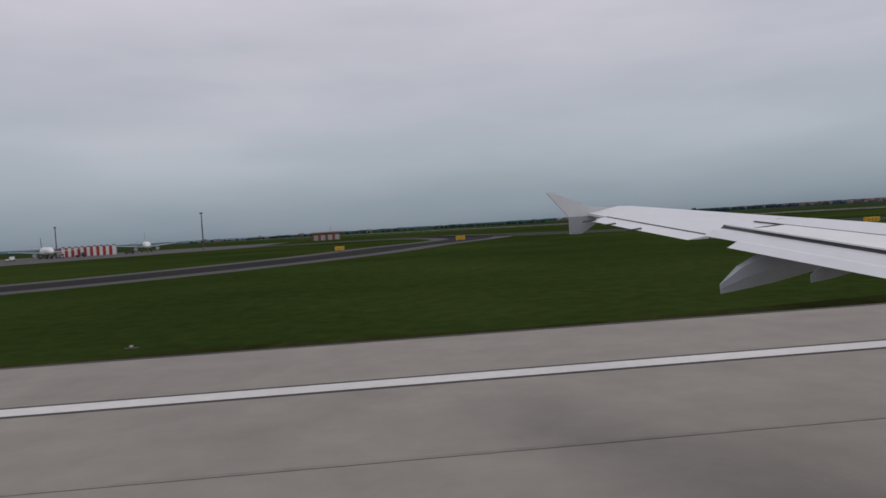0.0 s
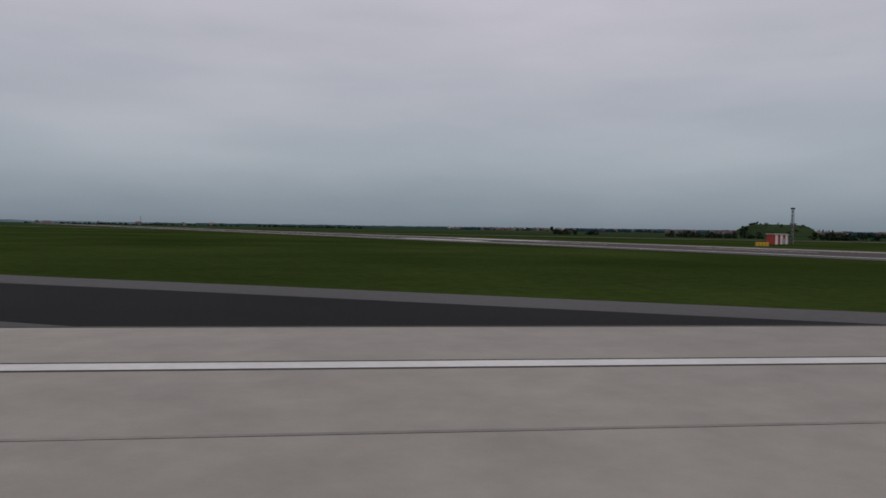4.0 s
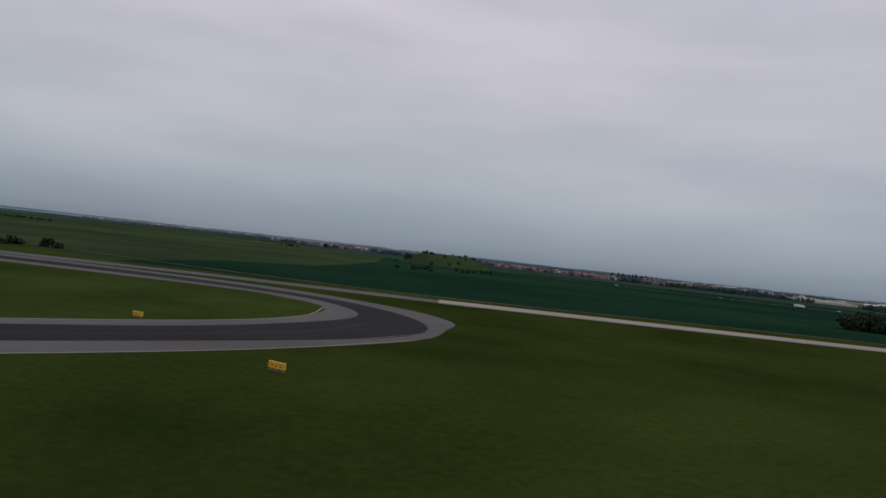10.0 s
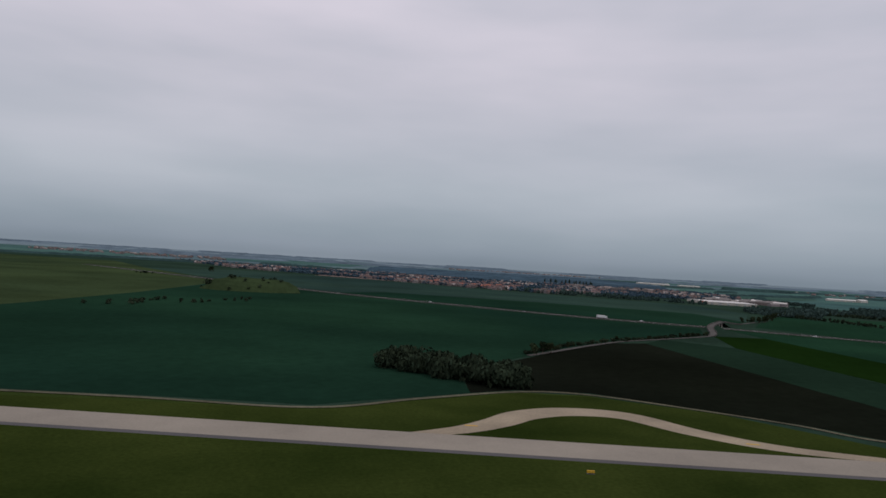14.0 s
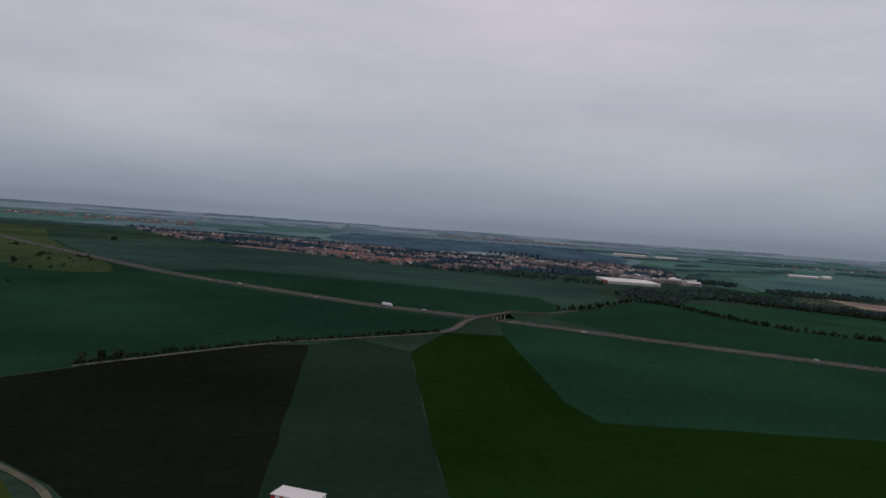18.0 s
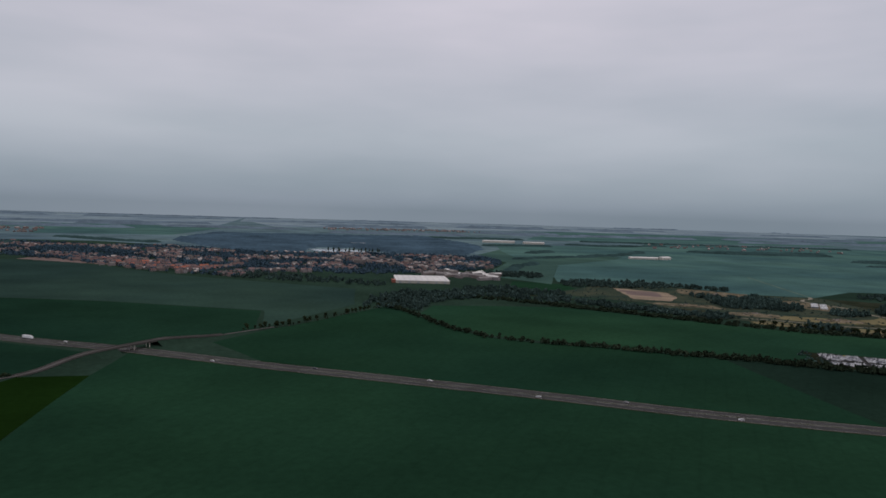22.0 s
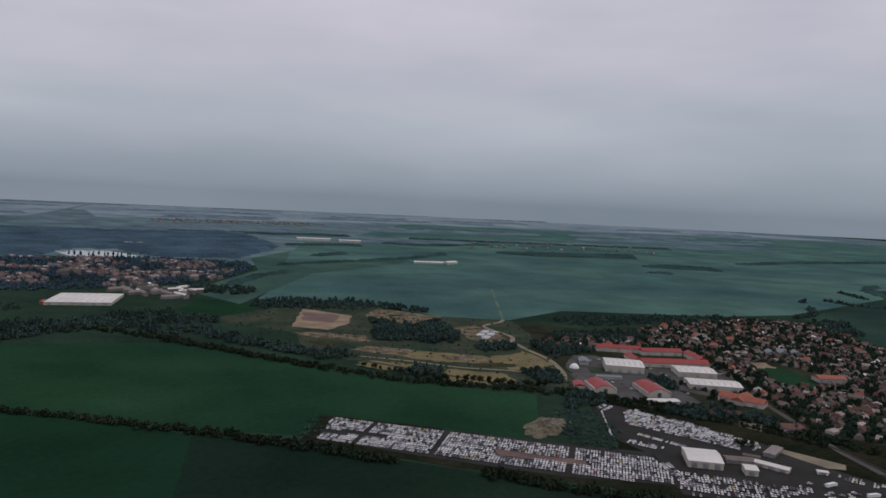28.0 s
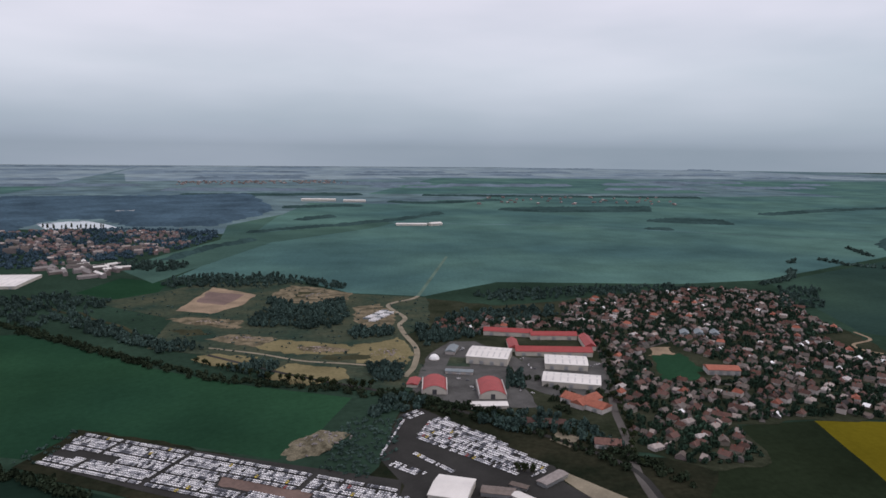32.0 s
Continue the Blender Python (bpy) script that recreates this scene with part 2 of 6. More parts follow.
M = dict(
    ground=material("meadow", (0.021, 0.041, 0.028), 0.95, scales=(0.01, 0.25), spread=0.3, bump=0.4, gloss=0.0),
    grass=material("airfield grass", (0.027, 0.0455, 0.0105), 0.95, scales=(0.04, 1.6), spread=0.27, bump=0.5, bump_scale=9.0, tint=(0.040, 0.058, 0.0145), gloss=0.0),
    concrete=material("runway concrete", (0.275, 0.254, 0.222), 0.85, scales=(0.035, 0.9), spread=0.16, bump=0.15, bump_scale=40),
    asphalt=material("asphalt", (0.016, 0.0155, 0.0155), 0.9, scales=(0.05, 4.0), spread=0.25, bump=0.25, bump_scale=60, gloss=0.08),
    rubber=material("rubbered asphalt", (0.068, 0.058, 0.052), 0.85, scales=(0.03, 3.0), spread=0.2, bump=0.2, bump_scale=60, gloss=0.1),
    shoulder=material("worn shoulder asphalt", (0.086, 0.083, 0.082), 0.85, scales=(0.04, 3.0), spread=0.15, bump=0.2, bump_scale=50, gloss=0.12),
    taxi=material("taxiway concrete", (0.245, 0.215, 0.17), 0.85, scales=(0.05, 2.0), spread=0.13, bump=0.15, bump_scale=40),
    beige=material("old pale concrete", (0.27, 0.22, 0.15), 0.9, scales=(0.06, 1.5), spread=0.22, bump=0.2),
    white=material("road paint white", (0.60, 0.585, 0.565), 0.7, scales=(0.3, 8.0), spread=0.1, bump=0.05),
    yellow=material("road paint yellow", (0.50, 0.30, 0.05), 0.7, scales=(0.3, 8.0), spread=0.15, bump=0.05),
    redpaint=material("road paint red", (0.50, 0.14, 0.11), 0.7, scales=(0.3, 8.0), spread=0.15, bump=0.05),
    joint=material("joint sealant", (0.23, 0.208, 0.19), 0.8, spread=0.15, bump=0.05),
    signyellow=material("sign yellow", (0.62, 0.36, 0.03), 0.45, spread=0.08, bump=0.03),
    black=material("black enamel", (0.03, 0.03, 0.03), 0.5, spread=0.1, bump=0.03),
    red=material("signal red", (0.42, 0.05, 0.035), 0.55, spread=0.12, bump=0.05),
    enamel=material("white enamel", (0.74, 0.74, 0.73), 0.45, spread=0.07, bump=0.04),
    brick=material("red brick", (0.26, 0.085, 0.055), 0.85, scales=(0.6, 9.0), spread=0.2, bump=0.2),
    steel=material("galvanised steel", (0.42, 0.43, 0.44), 0.45, 0.8, spread=0.12, bump=0.05),
    grey=material("grey aircraft paint", (0.30, 0.32, 0.34), 0.4, spread=0.06, bump=0.02, gloss=0.5),
    wingtop=material("pale aircraft paint", (0.66, 0.67, 0.69), 0.35, spread=0.05, bump=0.02, gloss=0.5),
    seal=material("dark seal", (0.06, 0.06, 0.065), 0.6, spread=0.1, bump=0.02),
    glass=material("dark glass", (0.03, 0.035, 0.04), 0.08, spread=0.1, bump=0.0, gloss=0.6),
    rubberblack=material("tyre rubber", (0.02, 0.02, 0.02), 0.8, spread=0.1, bump=0.1),
    plaster=material("rendered walls", (0.205, 0.197, 0.172), 0.9, scales=(0.3, 5.0), spread=0.15, bump=0.1, island=0.25, random_tone=0.3),
    tiles=material("clay roof tiles", (0.102, 0.061, 0.053), 0.85, scales=(0.5, 7.0), spread=0.25, bump=0.25, island=0.35, random_tone=0.4),
    slate=material("dark roof sheeting", (0.12, 0.115, 0.11), 0.75, scales=(0.5, 7.0), spread=0.25, bump=0.2, island=0.35, random_tone=0.4),
    brownroof=material("brown roof tiles", (0.094, 0.065, 0.057), 0.85, scales=(0.5, 7.0), spread=0.25, bump=0.25, random_tone=0.4),
    orangeroof=material("orange roof tiles", (0.245, 0.086, 0.056), 0.85, scales=(0.5, 7.0), spread=0.2, bump=0.25, random_tone=0.3),
    paleroof=material("pale grey roof", (0.30, 0.28, 0.27), 0.8, scales=(0.5, 7.0), spread=0.2, bump=0.2, random_tone=0.4),
    redroof=material("red sheet roof", (0.27, 0.045, 0.042), 0.6, scales=(0.2, 5.0), spread=0.12, bump=0.1),
    whiteroof=material("white membrane roof", (0.60, 0.58, 0.54), 0.6, scales=(0.08, 3.0), spread=0.1, bump=0.05),
    cream=material("cream cladding", (0.46, 0.43, 0.37), 0.7, scales=(0.2, 4.0), spread=0.1, bump=0.1),
    leaf=material("broadleaf foliage", (0.024, 0.036, 0.019), 0.9, scales=(0.8, 6.0), spread=0.4, bump=0.2, island=0.3, random_tone=0.35, gloss=0.0),
    wood_leaf=material("woodland foliage", (0.025, 0.038, 0.024), 0.9, scales=(0.02, 0.5), spread=0.3, bump=0.2, island=0.35, gloss=0.0),
    # Woodland green lightened and blued: distance haze lifted into the foliage colour
    hazed_wood=material("woodland foliage tinted by haze", (0.046, 0.080, 0.072), 0.9, scales=(0.02, 0.5), spread=0.3, bump=0.2, island=0.3, gloss=0.0),
    garden_leaf=material("garden foliage", (0.025, 0.048, 0.034), 0.9, scales=(0.02, 0.5), spread=0.35, bump=0.2, island=0.4, gloss=0.0),
    # Bluish green that keeps some of the painted far haze
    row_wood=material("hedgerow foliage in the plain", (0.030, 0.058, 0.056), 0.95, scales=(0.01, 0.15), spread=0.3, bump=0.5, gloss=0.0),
    thicket=material("dark rough ground", (0.0135, 0.0205, 0.0125), 0.95, scales=(0.03, 0.4), spread=0.4, bump=0.5, tint=(0.027, 0.027, 0.017), gloss=0.0),
    rubble=material("crushed rubble", (0.10, 0.092, 0.062), 0.95, scales=(0.22, 1.6), spread=0.45, bump=0.8, tint=(0.20, 0.178, 0.125), gloss=0.0),
    line_border=material("black line border", (0.055, 0.05, 0.046), 0.8, scales=(0.3, 6.0), spread=0.3, bump=0.05),
    fringe=material("rank grass at the pavement edge", (0.028, 0.033, 0.0105), 0.95, scales=(0.25, 2.5), spread=0.4, bump=0.5, bump_scale=8.0, gloss=0.0),
    roof_glass=material("milky roof light sheet", (0.44, 0.43, 0.41), 0.5, scales=(0.3, 4.0), spread=0.1, bump=0.03),
    perimeter=material("worn perimeter track", (0.105, 0.10, 0.068), 0.95, scales=(0.06, 0.9), spread=0.35, bump=0.3, gloss=0.0),
    bark=material("bark", (0.10, 0.075, 0.055), 0.95, scales=(1.0, 9.0), spread=0.3, bump=0.5),
    sand=material("sandy spoil", (0.215, 0.158, 0.10), 0.95, scales=(0.05, 0.8), spread=0.3, bump=0.4),
    soil=material("bare brown soil", (0.125, 0.085, 0.07), 0.95, scales=(0.05, 0.8), spread=0.25, bump=0.4),
    scrub=material("rough scrub", (0.034, 0.066, 0.050), 0.95, scales=(0.03, 0.3), spread=0.4, bump=0.5, tint=(0.062, 0.068, 0.044), gloss=0.0),
    spoil=material("weedy spoil", (0.078, 0.076, 0.050), 0.95, scales=(0.11, 0.8), spread=0.35, bump=0.5, tint=(0.21, 0.172, 0.115), gloss=0.0),
    works=material("worn works yard", (0.070, 0.070, 0.066), 0.9, scales=(0.08, 1.5), spread=0.3, bump=0.2, gloss=0.08),
    straw=material("straw-coloured meadow", (0.155, 0.135, 0.072), 0.95, scales=(0.03, 0.5), spread=0.25, bump=0.4, gloss=0.0),
    field_track=material("faint grassy track", (0.088, 0.135, 0.108), 0.95, scales=(0.02, 0.4), spread=0.3, bump=0.3, gloss=0.0),
    rape=crop("flowering rape", (0.105, 0.088, 0.008), 20, spread=0.15),
    yard=material("yard asphalt", (0.028, 0.0278, 0.0258), 0.9, scales=(0.05, 1.5), spread=0.25, bump=0.2, gloss=0.08),
    highway=material("highway asphalt", (0.040, 0.039, 0.038), 0.9, scales=(0.05, 1.5), spread=0.15, bump=0.2, gloss=0.08),
    lane=material("lane asphalt", (0.08, 0.074, 0.068), 0.9, scales=(0.05, 1.5), spread=0.2, bump=0.2, gloss=0.08),
    verge=material("dry verge", (0.040, 0.042, 0.025), 0.95, scales=(0.05, 0.7), spread=0.35, bump=0.4, gloss=0.0),
    water=material("pond water", (0.30, 0.33, 0.35), 0.1, spread=0.05, bump=0.05, gloss=0.6),
    crop_dark=crop("dark soil with young beet", (0.0080, 0.0100, 0.0066), 62, spread=0.25),
    crop_grey=crop("grey-green barley", (0.0110, 0.025, 0.0155), 80, spread=0.18),
    crop_bright=crop("bright green wheat", (0.0070, 0.0205, 0.0038), 75, spread=0.2),
    crop_teal=crop("blue-green wheat", (0.0115, 0.0365, 0.0200), 35, spread=0.18),
    crop_deep=crop("deep green wheat", (0.0108, 0.0330, 0.0195), 35, spread=0.2),
    meadow=crop("light green meadow", (0.034, 0.053, 0.024), 55, spread=0.22),
    crop_green=crop("green wheat", (0.0160, 0.048, 0.0255), 55, spread=0.18),
    # Haze over the plain is put into this crop's pale blue-green
    crop_hazed=crop("distant haze-toned wheat", (0.059, 0.120, 0.110), 15, spread=0.2, tram=0.04),
    gravel=material("pale gravel", (0.19, 0.165, 0.115), 0.95, scales=(0.1, 1.2), spread=0.25, bump=0.3),
    townroof=material("weathered town roofs", (0.125, 0.082, 0.078), 0.85, scales=(0.3, 5.0), spread=0.25, bump=0.1, island=0.35),
    townwall=material("town walls", (0.165, 0.150, 0.150), 0.9, scales=(0.3, 5.0), spread=0.15, bump=0.1, island=0.35),
    # A weaker share of the far haze is mixed into this green
    crop_mid=crop("middling green wheat", (0.045, 0.090, 0.075), 60, spread=0.2),
    crop_stubble=crop("grey-green young barley", (0.0150, 0.0215, 0.0165), 65, spread=0.2),
    stained=material("stained runway concrete", (0.205, 0.186, 0.166), 0.85, scales=(0.05, 0.9), spread=0.2, bump=0.15, bump_scale=40),
    crop_fade=crop("thin grey-green wheat", (0.0125, 0.0275, 0.0185), 45, spread=0.2),
    grass_rank=material("rank airfield grass", (0.0225, 0.037, 0.0075), 0.95, scales=(0.03, 1.3), spread=0.3, bump=0.5, bump_scale=9.0, tint=(0.034, 0.047, 0.0105), gloss=0.0),
    crop_olive=crop("dark olive wheat", (0.0125, 0.019, 0.0105), 20, spread=0.25),
    # Field colours with the haze towards the horizon mixed in
    hazed_plain=crop("distant mixed fields", (0.094, 0.146, 0.160), 40, spread=0.3),
    blueroof=material("blue-grey sheet roof", (0.16, 0.19, 0.20), 0.6, scales=(0.3, 5.0), spread=0.15, bump=0.1),
    palewall=material("white rendered walls", (0.42, 0.40, 0.38), 0.85, scales=(0.3, 5.0), spread=0.12, bump=0.1, random_tone=0.2),
    # Palest step of the painted haze, for the last fields below the sky
    pale=crop("distant cereal paled by haze", (0.165, 0.222, 0.252), 70, spread=0.2),
    gardens=material("garden ground", (0.025, 0.035, 0.020), 0.95, scales=(0.03, 0.4), spread=0.45, bump=0.4, tint=(0.042, 0.046, 0.030), gloss=0.0),
    # Crowns coloured blue-grey so that they fade like hazy distance
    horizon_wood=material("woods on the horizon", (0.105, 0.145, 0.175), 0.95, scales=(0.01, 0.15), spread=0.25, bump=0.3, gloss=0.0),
    # Barley pushed paler and bluer for the haze at middle distance
    crop_blue=crop("barley with haze in its tone", (0.026, 0.052, 0.041), 80, spread=0.18, tram=0.05),
    # Aerial haze painted in: lighter and bluer than the near woods
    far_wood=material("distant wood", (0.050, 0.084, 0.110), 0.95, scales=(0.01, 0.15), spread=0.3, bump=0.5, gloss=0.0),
)


# ---- building helpers ----
def finish(name, mesh, parent=None, label="", category="", group="", kind="", at=(0, 0, 0), turn=0.0):
    ob = new(name, mesh)
    ob.location = Vector(at) * HALF
    ob.rotation_euler = (0, 0, radians(turn))
    if parent is not None:
        ob.parent = parent
    return tagged(ob, label, category, group, kind)


def to_mesh(name, bm, materials, flat=False):
    if flat:
        bm.normal_update()
        bmesh.ops.reverse_faces(bm, faces=[f for f in bm.faces if f.normal.z < 0])
    else:
        bmesh.ops.recalc_face_normals(bm, faces=bm.faces)
    bmesh.ops.scale(bm, vec=(HALF,) * 3, verts=bm.verts)
    mesh = bpy.data.meshes.new(name)
    bm.to_mesh(mesh)
    bm.free()
    for m in materials if isinstance(materials, (list, tuple)) else [materials]:
        mesh.materials.append(m)
    return mesh


def part(name, bm, mat, parent, label="", at=(0, 0, 0), turn=0.0):
    zs = {round(v.co.z, 4) for v in bm.verts}
    return finish(name, to_mesh(name, bm, mat, len(zs) == 1), parent, label, at=at, turn=turn)


def thing(name, label, category, at=(0, 0, 0), turn=0.0, group="", kind=""):
    return finish(name, None, None, label, category, group, kind, at, turn)


def raw_mesh(name, verts, faces, materials, slots=None):
    mesh = bpy.data.meshes.new(name)
    mesh.from_pydata((np.asarray(verts, float) * HALF).tolist(), [], faces)
    for m in materials if isinstance(materials, (list, tuple)) else [materials]:
        mesh.materials.append(m)
    if slots is not None:
        mesh.polygons.foreach_set("material_index", np.asarray(slots, np.int32))
    mesh.update()
    return mesh


def box(bm, x, y, z, sx, sy, sz, bevel=0.0, turn=0.0):
    """A box on its base centre."""
    made = bmesh.ops.create_cube(bm, size=1.0, matrix=Matrix.Translation((x, y, z + sz / 2)) @ Matrix.Rotation(radians(turn), 4, "Z") @ Matrix.Diagonal((sx, sy, sz, 1)))
    if bevel:
        edges = list({e for v in made["verts"] for e in v.link_edges})
        bmesh.ops.bevel(bm, geom=edges, offset=bevel, segments=2, affect="EDGES", profile=0.5)
    return bm


def rod(bm, a, b, r0, r1=None, n=8):
    """A tapered round bar from a to b."""
    a, b = Vector(a), Vector(b)
    d = b - a
    m = Matrix.Translation((a + b) / 2) @ d.to_track_quat("Z", "Y").to_matrix().to_4x4()
    bmesh.ops.create_cone(bm, cap_ends=True, segments=n, radius1=r0, radius2=r0 if r1 is None else r1, depth=d.length, matrix=m)
    return bm


def flat_bm(points, z):
    """A level face with the outline given, cut into triangles that face up."""
    bm = bmesh.new()
    verts = [bm.verts.new((x, y, z)) for x, y in points]
    flat = [Vector((x, y, 0.0)) for x, y in points]
    for tri in tessellate_polygon([flat]):
        p, q, r = (flat[k] for k in tri)
        turn = (q - p).cross(r - p).z
        if abs(turn) > 1e-6:
            bm.faces.new([verts[k] for k in (tri if turn > 0 else tri[::-1])])
    bm.normal_update()
    return bm


def sheet(name, points, mat, z, label, category="field", thick=0.0, kind="structure"):
    """A flat piece of ground with the outline given, its top at z."""
    bm = flat_bm(points, z)
    if thick:
        made = bmesh.ops.extrude_face_region(bm, geom=bm.faces[:])
        bmesh.ops.translate(bm, vec=(0, 0, -thick), verts=[v for v in made["geom"] if isinstance(v, bmesh.types.BMVert)])
    return finish(name, to_mesh(name, bm, mat, not thick), None, label, category, kind=kind)


def ragged(points, amp, seed, step=14.0):
    """The outline with its edges broken up unevenly."""
    rng = random.Random(seed)
    out = []
    for (x0, y0), (x1, y1) in zip(points, [*points[1:], points[0]]):
        n = max(1, int(math.hypot(x1 - x0, y1 - y0) / step))
        out += [(x0 + (x1 - x0) * k / n + rng.uniform(-amp, amp), y0 + (y1 - y0) * k / n + rng.uniform(-amp, amp)) for k in range(n)]
    return out


def smooth_line(points, steps=6):
    """A Catmull-Rom curve through the points."""
    p = [np.array(q, float) for q in points]
    p = [2 * p[0] - p[1], *p, 2 * p[-1] - p[-2]]
    out = []
    for a, b, c, d in zip(p, p[1:], p[2:], p[3:]):
        for s in np.linspace(0, 1, steps, endpoint=False):
            out.append(0.5 * (2 * b + (c - a) * s + (2 * a - 5 * b + 4 * c - d) * s * s + (3 * b - a - 3 * c + d) * s ** 3))
    return np.array([*out, p[-2]])


def ribbon_bm(line, width, z, offset=0.0):
    line = np.asarray(line, float)
    t = np.gradient(line, axis=0)
    t /= np.linalg.norm(t, axis=1)[:, None]
    n = np.stack([-t[:, 1], t[:, 0]], 1)
    bm = bmesh.new()
    w = np.broadcast_to(width, len(line))[:, None] / 2
    left = [bm.verts.new((x, y, z)) for x, y in line + n * (offset + w)]
    right = [bm.verts.new((x, y, z)) for x, y in line + n * (offset - w)]
    for k in range(len(line) - 1):
        bm.faces.new((right[k], right[k + 1], left[k + 1], left[k]))
    bm.normal_update()
    return bm


def ribbon(name, line, width, mat, z, label, category="road", parent=None, offset=0.0, kind="structure"):
    mesh = to_mesh(name, ribbon_bm(line, width, z, offset), mat, True)
    if parent is not None:
        return finish(name, mesh, parent, label)
    return finish(name, mesh, None, label, category, kind=kind)


def inside(x, y, poly):
    hit = False
    for (x0, y0), (x1, y1) in zip(poly, [*poly[1:], poly[0]]):
        if (y0 > y) != (y1 > y) and x < (x1 - x0) * (y - y0) / (y1 - y0) + x0:
            hit = not hit
    return hit


# ---- ground and fields ----
def ground_sheet():
    """One sheet of land out to the horizon."""
    xs = np.linspace(-7800, 12500, 41)
    ys = np.linspace(-5000, 9600, 31)
    verts = [(x, y, 0.0) for y in ys for x in xs]
    faces = [(j * 41 + i, j * 41 + i + 1, j * 41 + i + 42, j * 41 + i + 41) for j in range(30) for i in range(40)]
    finish("ground", raw_mesh("ground", verts, faces, M["ground"]), None, "flat green open country reaching the horizon", "ground", kind="structure")


ground_sheet()
sheet("grass", [(-900, -260), (1480, -260), (1480, 150), (1345, 230), (1300, 300), (1250, 336), (1216, 340), (1163, 317), (1115, 294), (1045, 306), (858, 330), (700, 420), (420, 640), (-300, 900), (-900, 900)], M["grass"], 0.03, "mown dark green airfield grass beside the runway", "grass")
sheet("grass", [(590, -260), (590, 28), (608, 28.4), (623, 35), (641, 44), (701, 78), (724, 93), (784, 129), (823, 163), (836, 190), (843, 215), (832, 247), (800, 283), (760, 306), (858, 318), (1045, 300), (1115, 290), (1163, 314), (1216, 337), (1250, 333), (1300, 297), (1345, 228), (1480, 148), (1480, -260)], M["grass_rank"], 0.042, "longer dark green grass beyond the exit taxiway", "grass")
LAYER = iter(range(1000))


LAID = []


def F(pts, mat, label, z=0.05):
    """A field, laid a hand's breadth above whatever earlier field it touches."""
    outline = ragged(pts, 0.8, len(label), 25)
    under = [lev for lev, old in LAID if any(inside(*p, old) for p in outline) or any(inside(*p, outline) for p in old)]
    level = next(k for k in range(40) if k not in under and not any(u > k for u in under) or k > max(under, default=-1))
    LAID.append((level, outline))
    return sheet("field", outline, M[mat], 0.05 + 0.03 * level, label)


# Fields go paler and bluer with distance: the haze is in their colours
F([(-7000, 3300), (-200, 3000), (1100, 3000), (1700, 2600), (2500, 2300), (3200, 2500), (3700, 2300), (4500, 1720), (5200, 1200), (6500, 800), (11000, 200), (11000, 9500), (-7000, 9500)], "hazed_plain", "patchwork of distant fields towards the horizon")
F([(1190, 335), (1216, 345), (1254, 342), (1298, 308), (1328, 280), (1348, 255), (1408, 240), (1409, 592), (1374, 582), (1315, 531), (1265, 473), (1200, 400)], "crop_dark", "dark field of young beet on bare soil")
F([(1404, 180), (1474, 170), (1481, 368), (1492, 582), (1446, 630), (1409, 592)], "crop_grey", "grey-green barley strip between two crops")
F([(1474, 60), (2320, 60), (2250, 250), (1991, 335), (1797, 366), (1584, 389), (1577, 433), (1596, 690), (1536, 690), (1492, 582), (1481, 368)], "crop_bright", "bright green wheat field with a curved edge")
F([(1596, 690), (1577, 433), (1584, 389), (1797, 366), (1991, 335), (2250, 250), (2290, 372), (2206, 428), (2084, 496), (2001, 550), (1872, 629), (1750, 703), (1612, 798)], "crop_teal", "broad blue-green wheat field beside the highway")
F([(858, 335), (1045, 311), (1115, 300), (1163, 322), (1190, 335), (1200, 402), (1265, 478), (1315, 536), (1374, 587), (1446, 636), (1530, 700), (1580, 790), (1460, 866), (1325, 966), (1150, 1132), (960, 1370), (900, 950), (850, 720), (805, 560), (747, 497), (705, 370)], "crop_deep", "deep green wheat field behind the airfield")
F([(420, 640), (700, 372), (747, 502), (805, 566), (850, 725), (900, 955), (955, 1375), (700, 1900), (500, 2400), (-600, 2600), (-600, 900), (-300, 905)], "meadow", "light green meadow beyond the taxiway")
F([(1337, 1005), (1470, 900), (1600, 830), (1690, 880), (1735, 930), (1743, 1093), (1510, 1199), (1243, 1272), (1150, 1180)], "crop_deep", "dark green wheat field along the highway")
F([(960, 1420), (1160, 1185), (1243, 1276), (1510, 1203), (1747, 1097), (1745, 945), (1890, 1160), (1920, 1390), (1569, 1635), (1266, 1960), (900, 2100), (700, 1900)], "crop_blue", "pale grey-green barley field below the town")
F([(1690, 845), (1755, 930), (1788, 959), (1869, 1059), (1941, 1140), (1967, 1057), (1988, 929), (2023, 852), (2080, 806), (2154, 773), (2250, 700), (2363, 632), (2480, 545), (2650, 425), (2560, 330), (2290, 388), (2206, 452), (2084, 520), (2001, 574), (1872, 653), (1750, 727)], "crop_teal", "blue-green wheat field between hedge and highway")
F([(2255, 698), (2363, 632), (2480, 545), (2650, 425), (2560, 330), (2290, 388), (2222, 442)], "crop_fade", "thin grey-green wheat towards the car compound")
F([(1980, 1060), (2021, 1150), (2238, 1130), (2326, 1040), (2439, 915), (2529, 836), (2660, 752), (2617, 673), (2570, 612), (2475, 675), (2392, 725), (2355, 670), (2260, 715), (2160, 785), (2090, 818), (2035, 862), (2000, 935)], "crop_green", "vivid green wheat field beside the car compound")
F([(2290, 380), (2560, 322), (2655, 420), (2760, 340), (2860, 250), (2860, -300), (2100, -300), (2320, 60)], "crop_stubble", "grey-green barley field below the hedge")
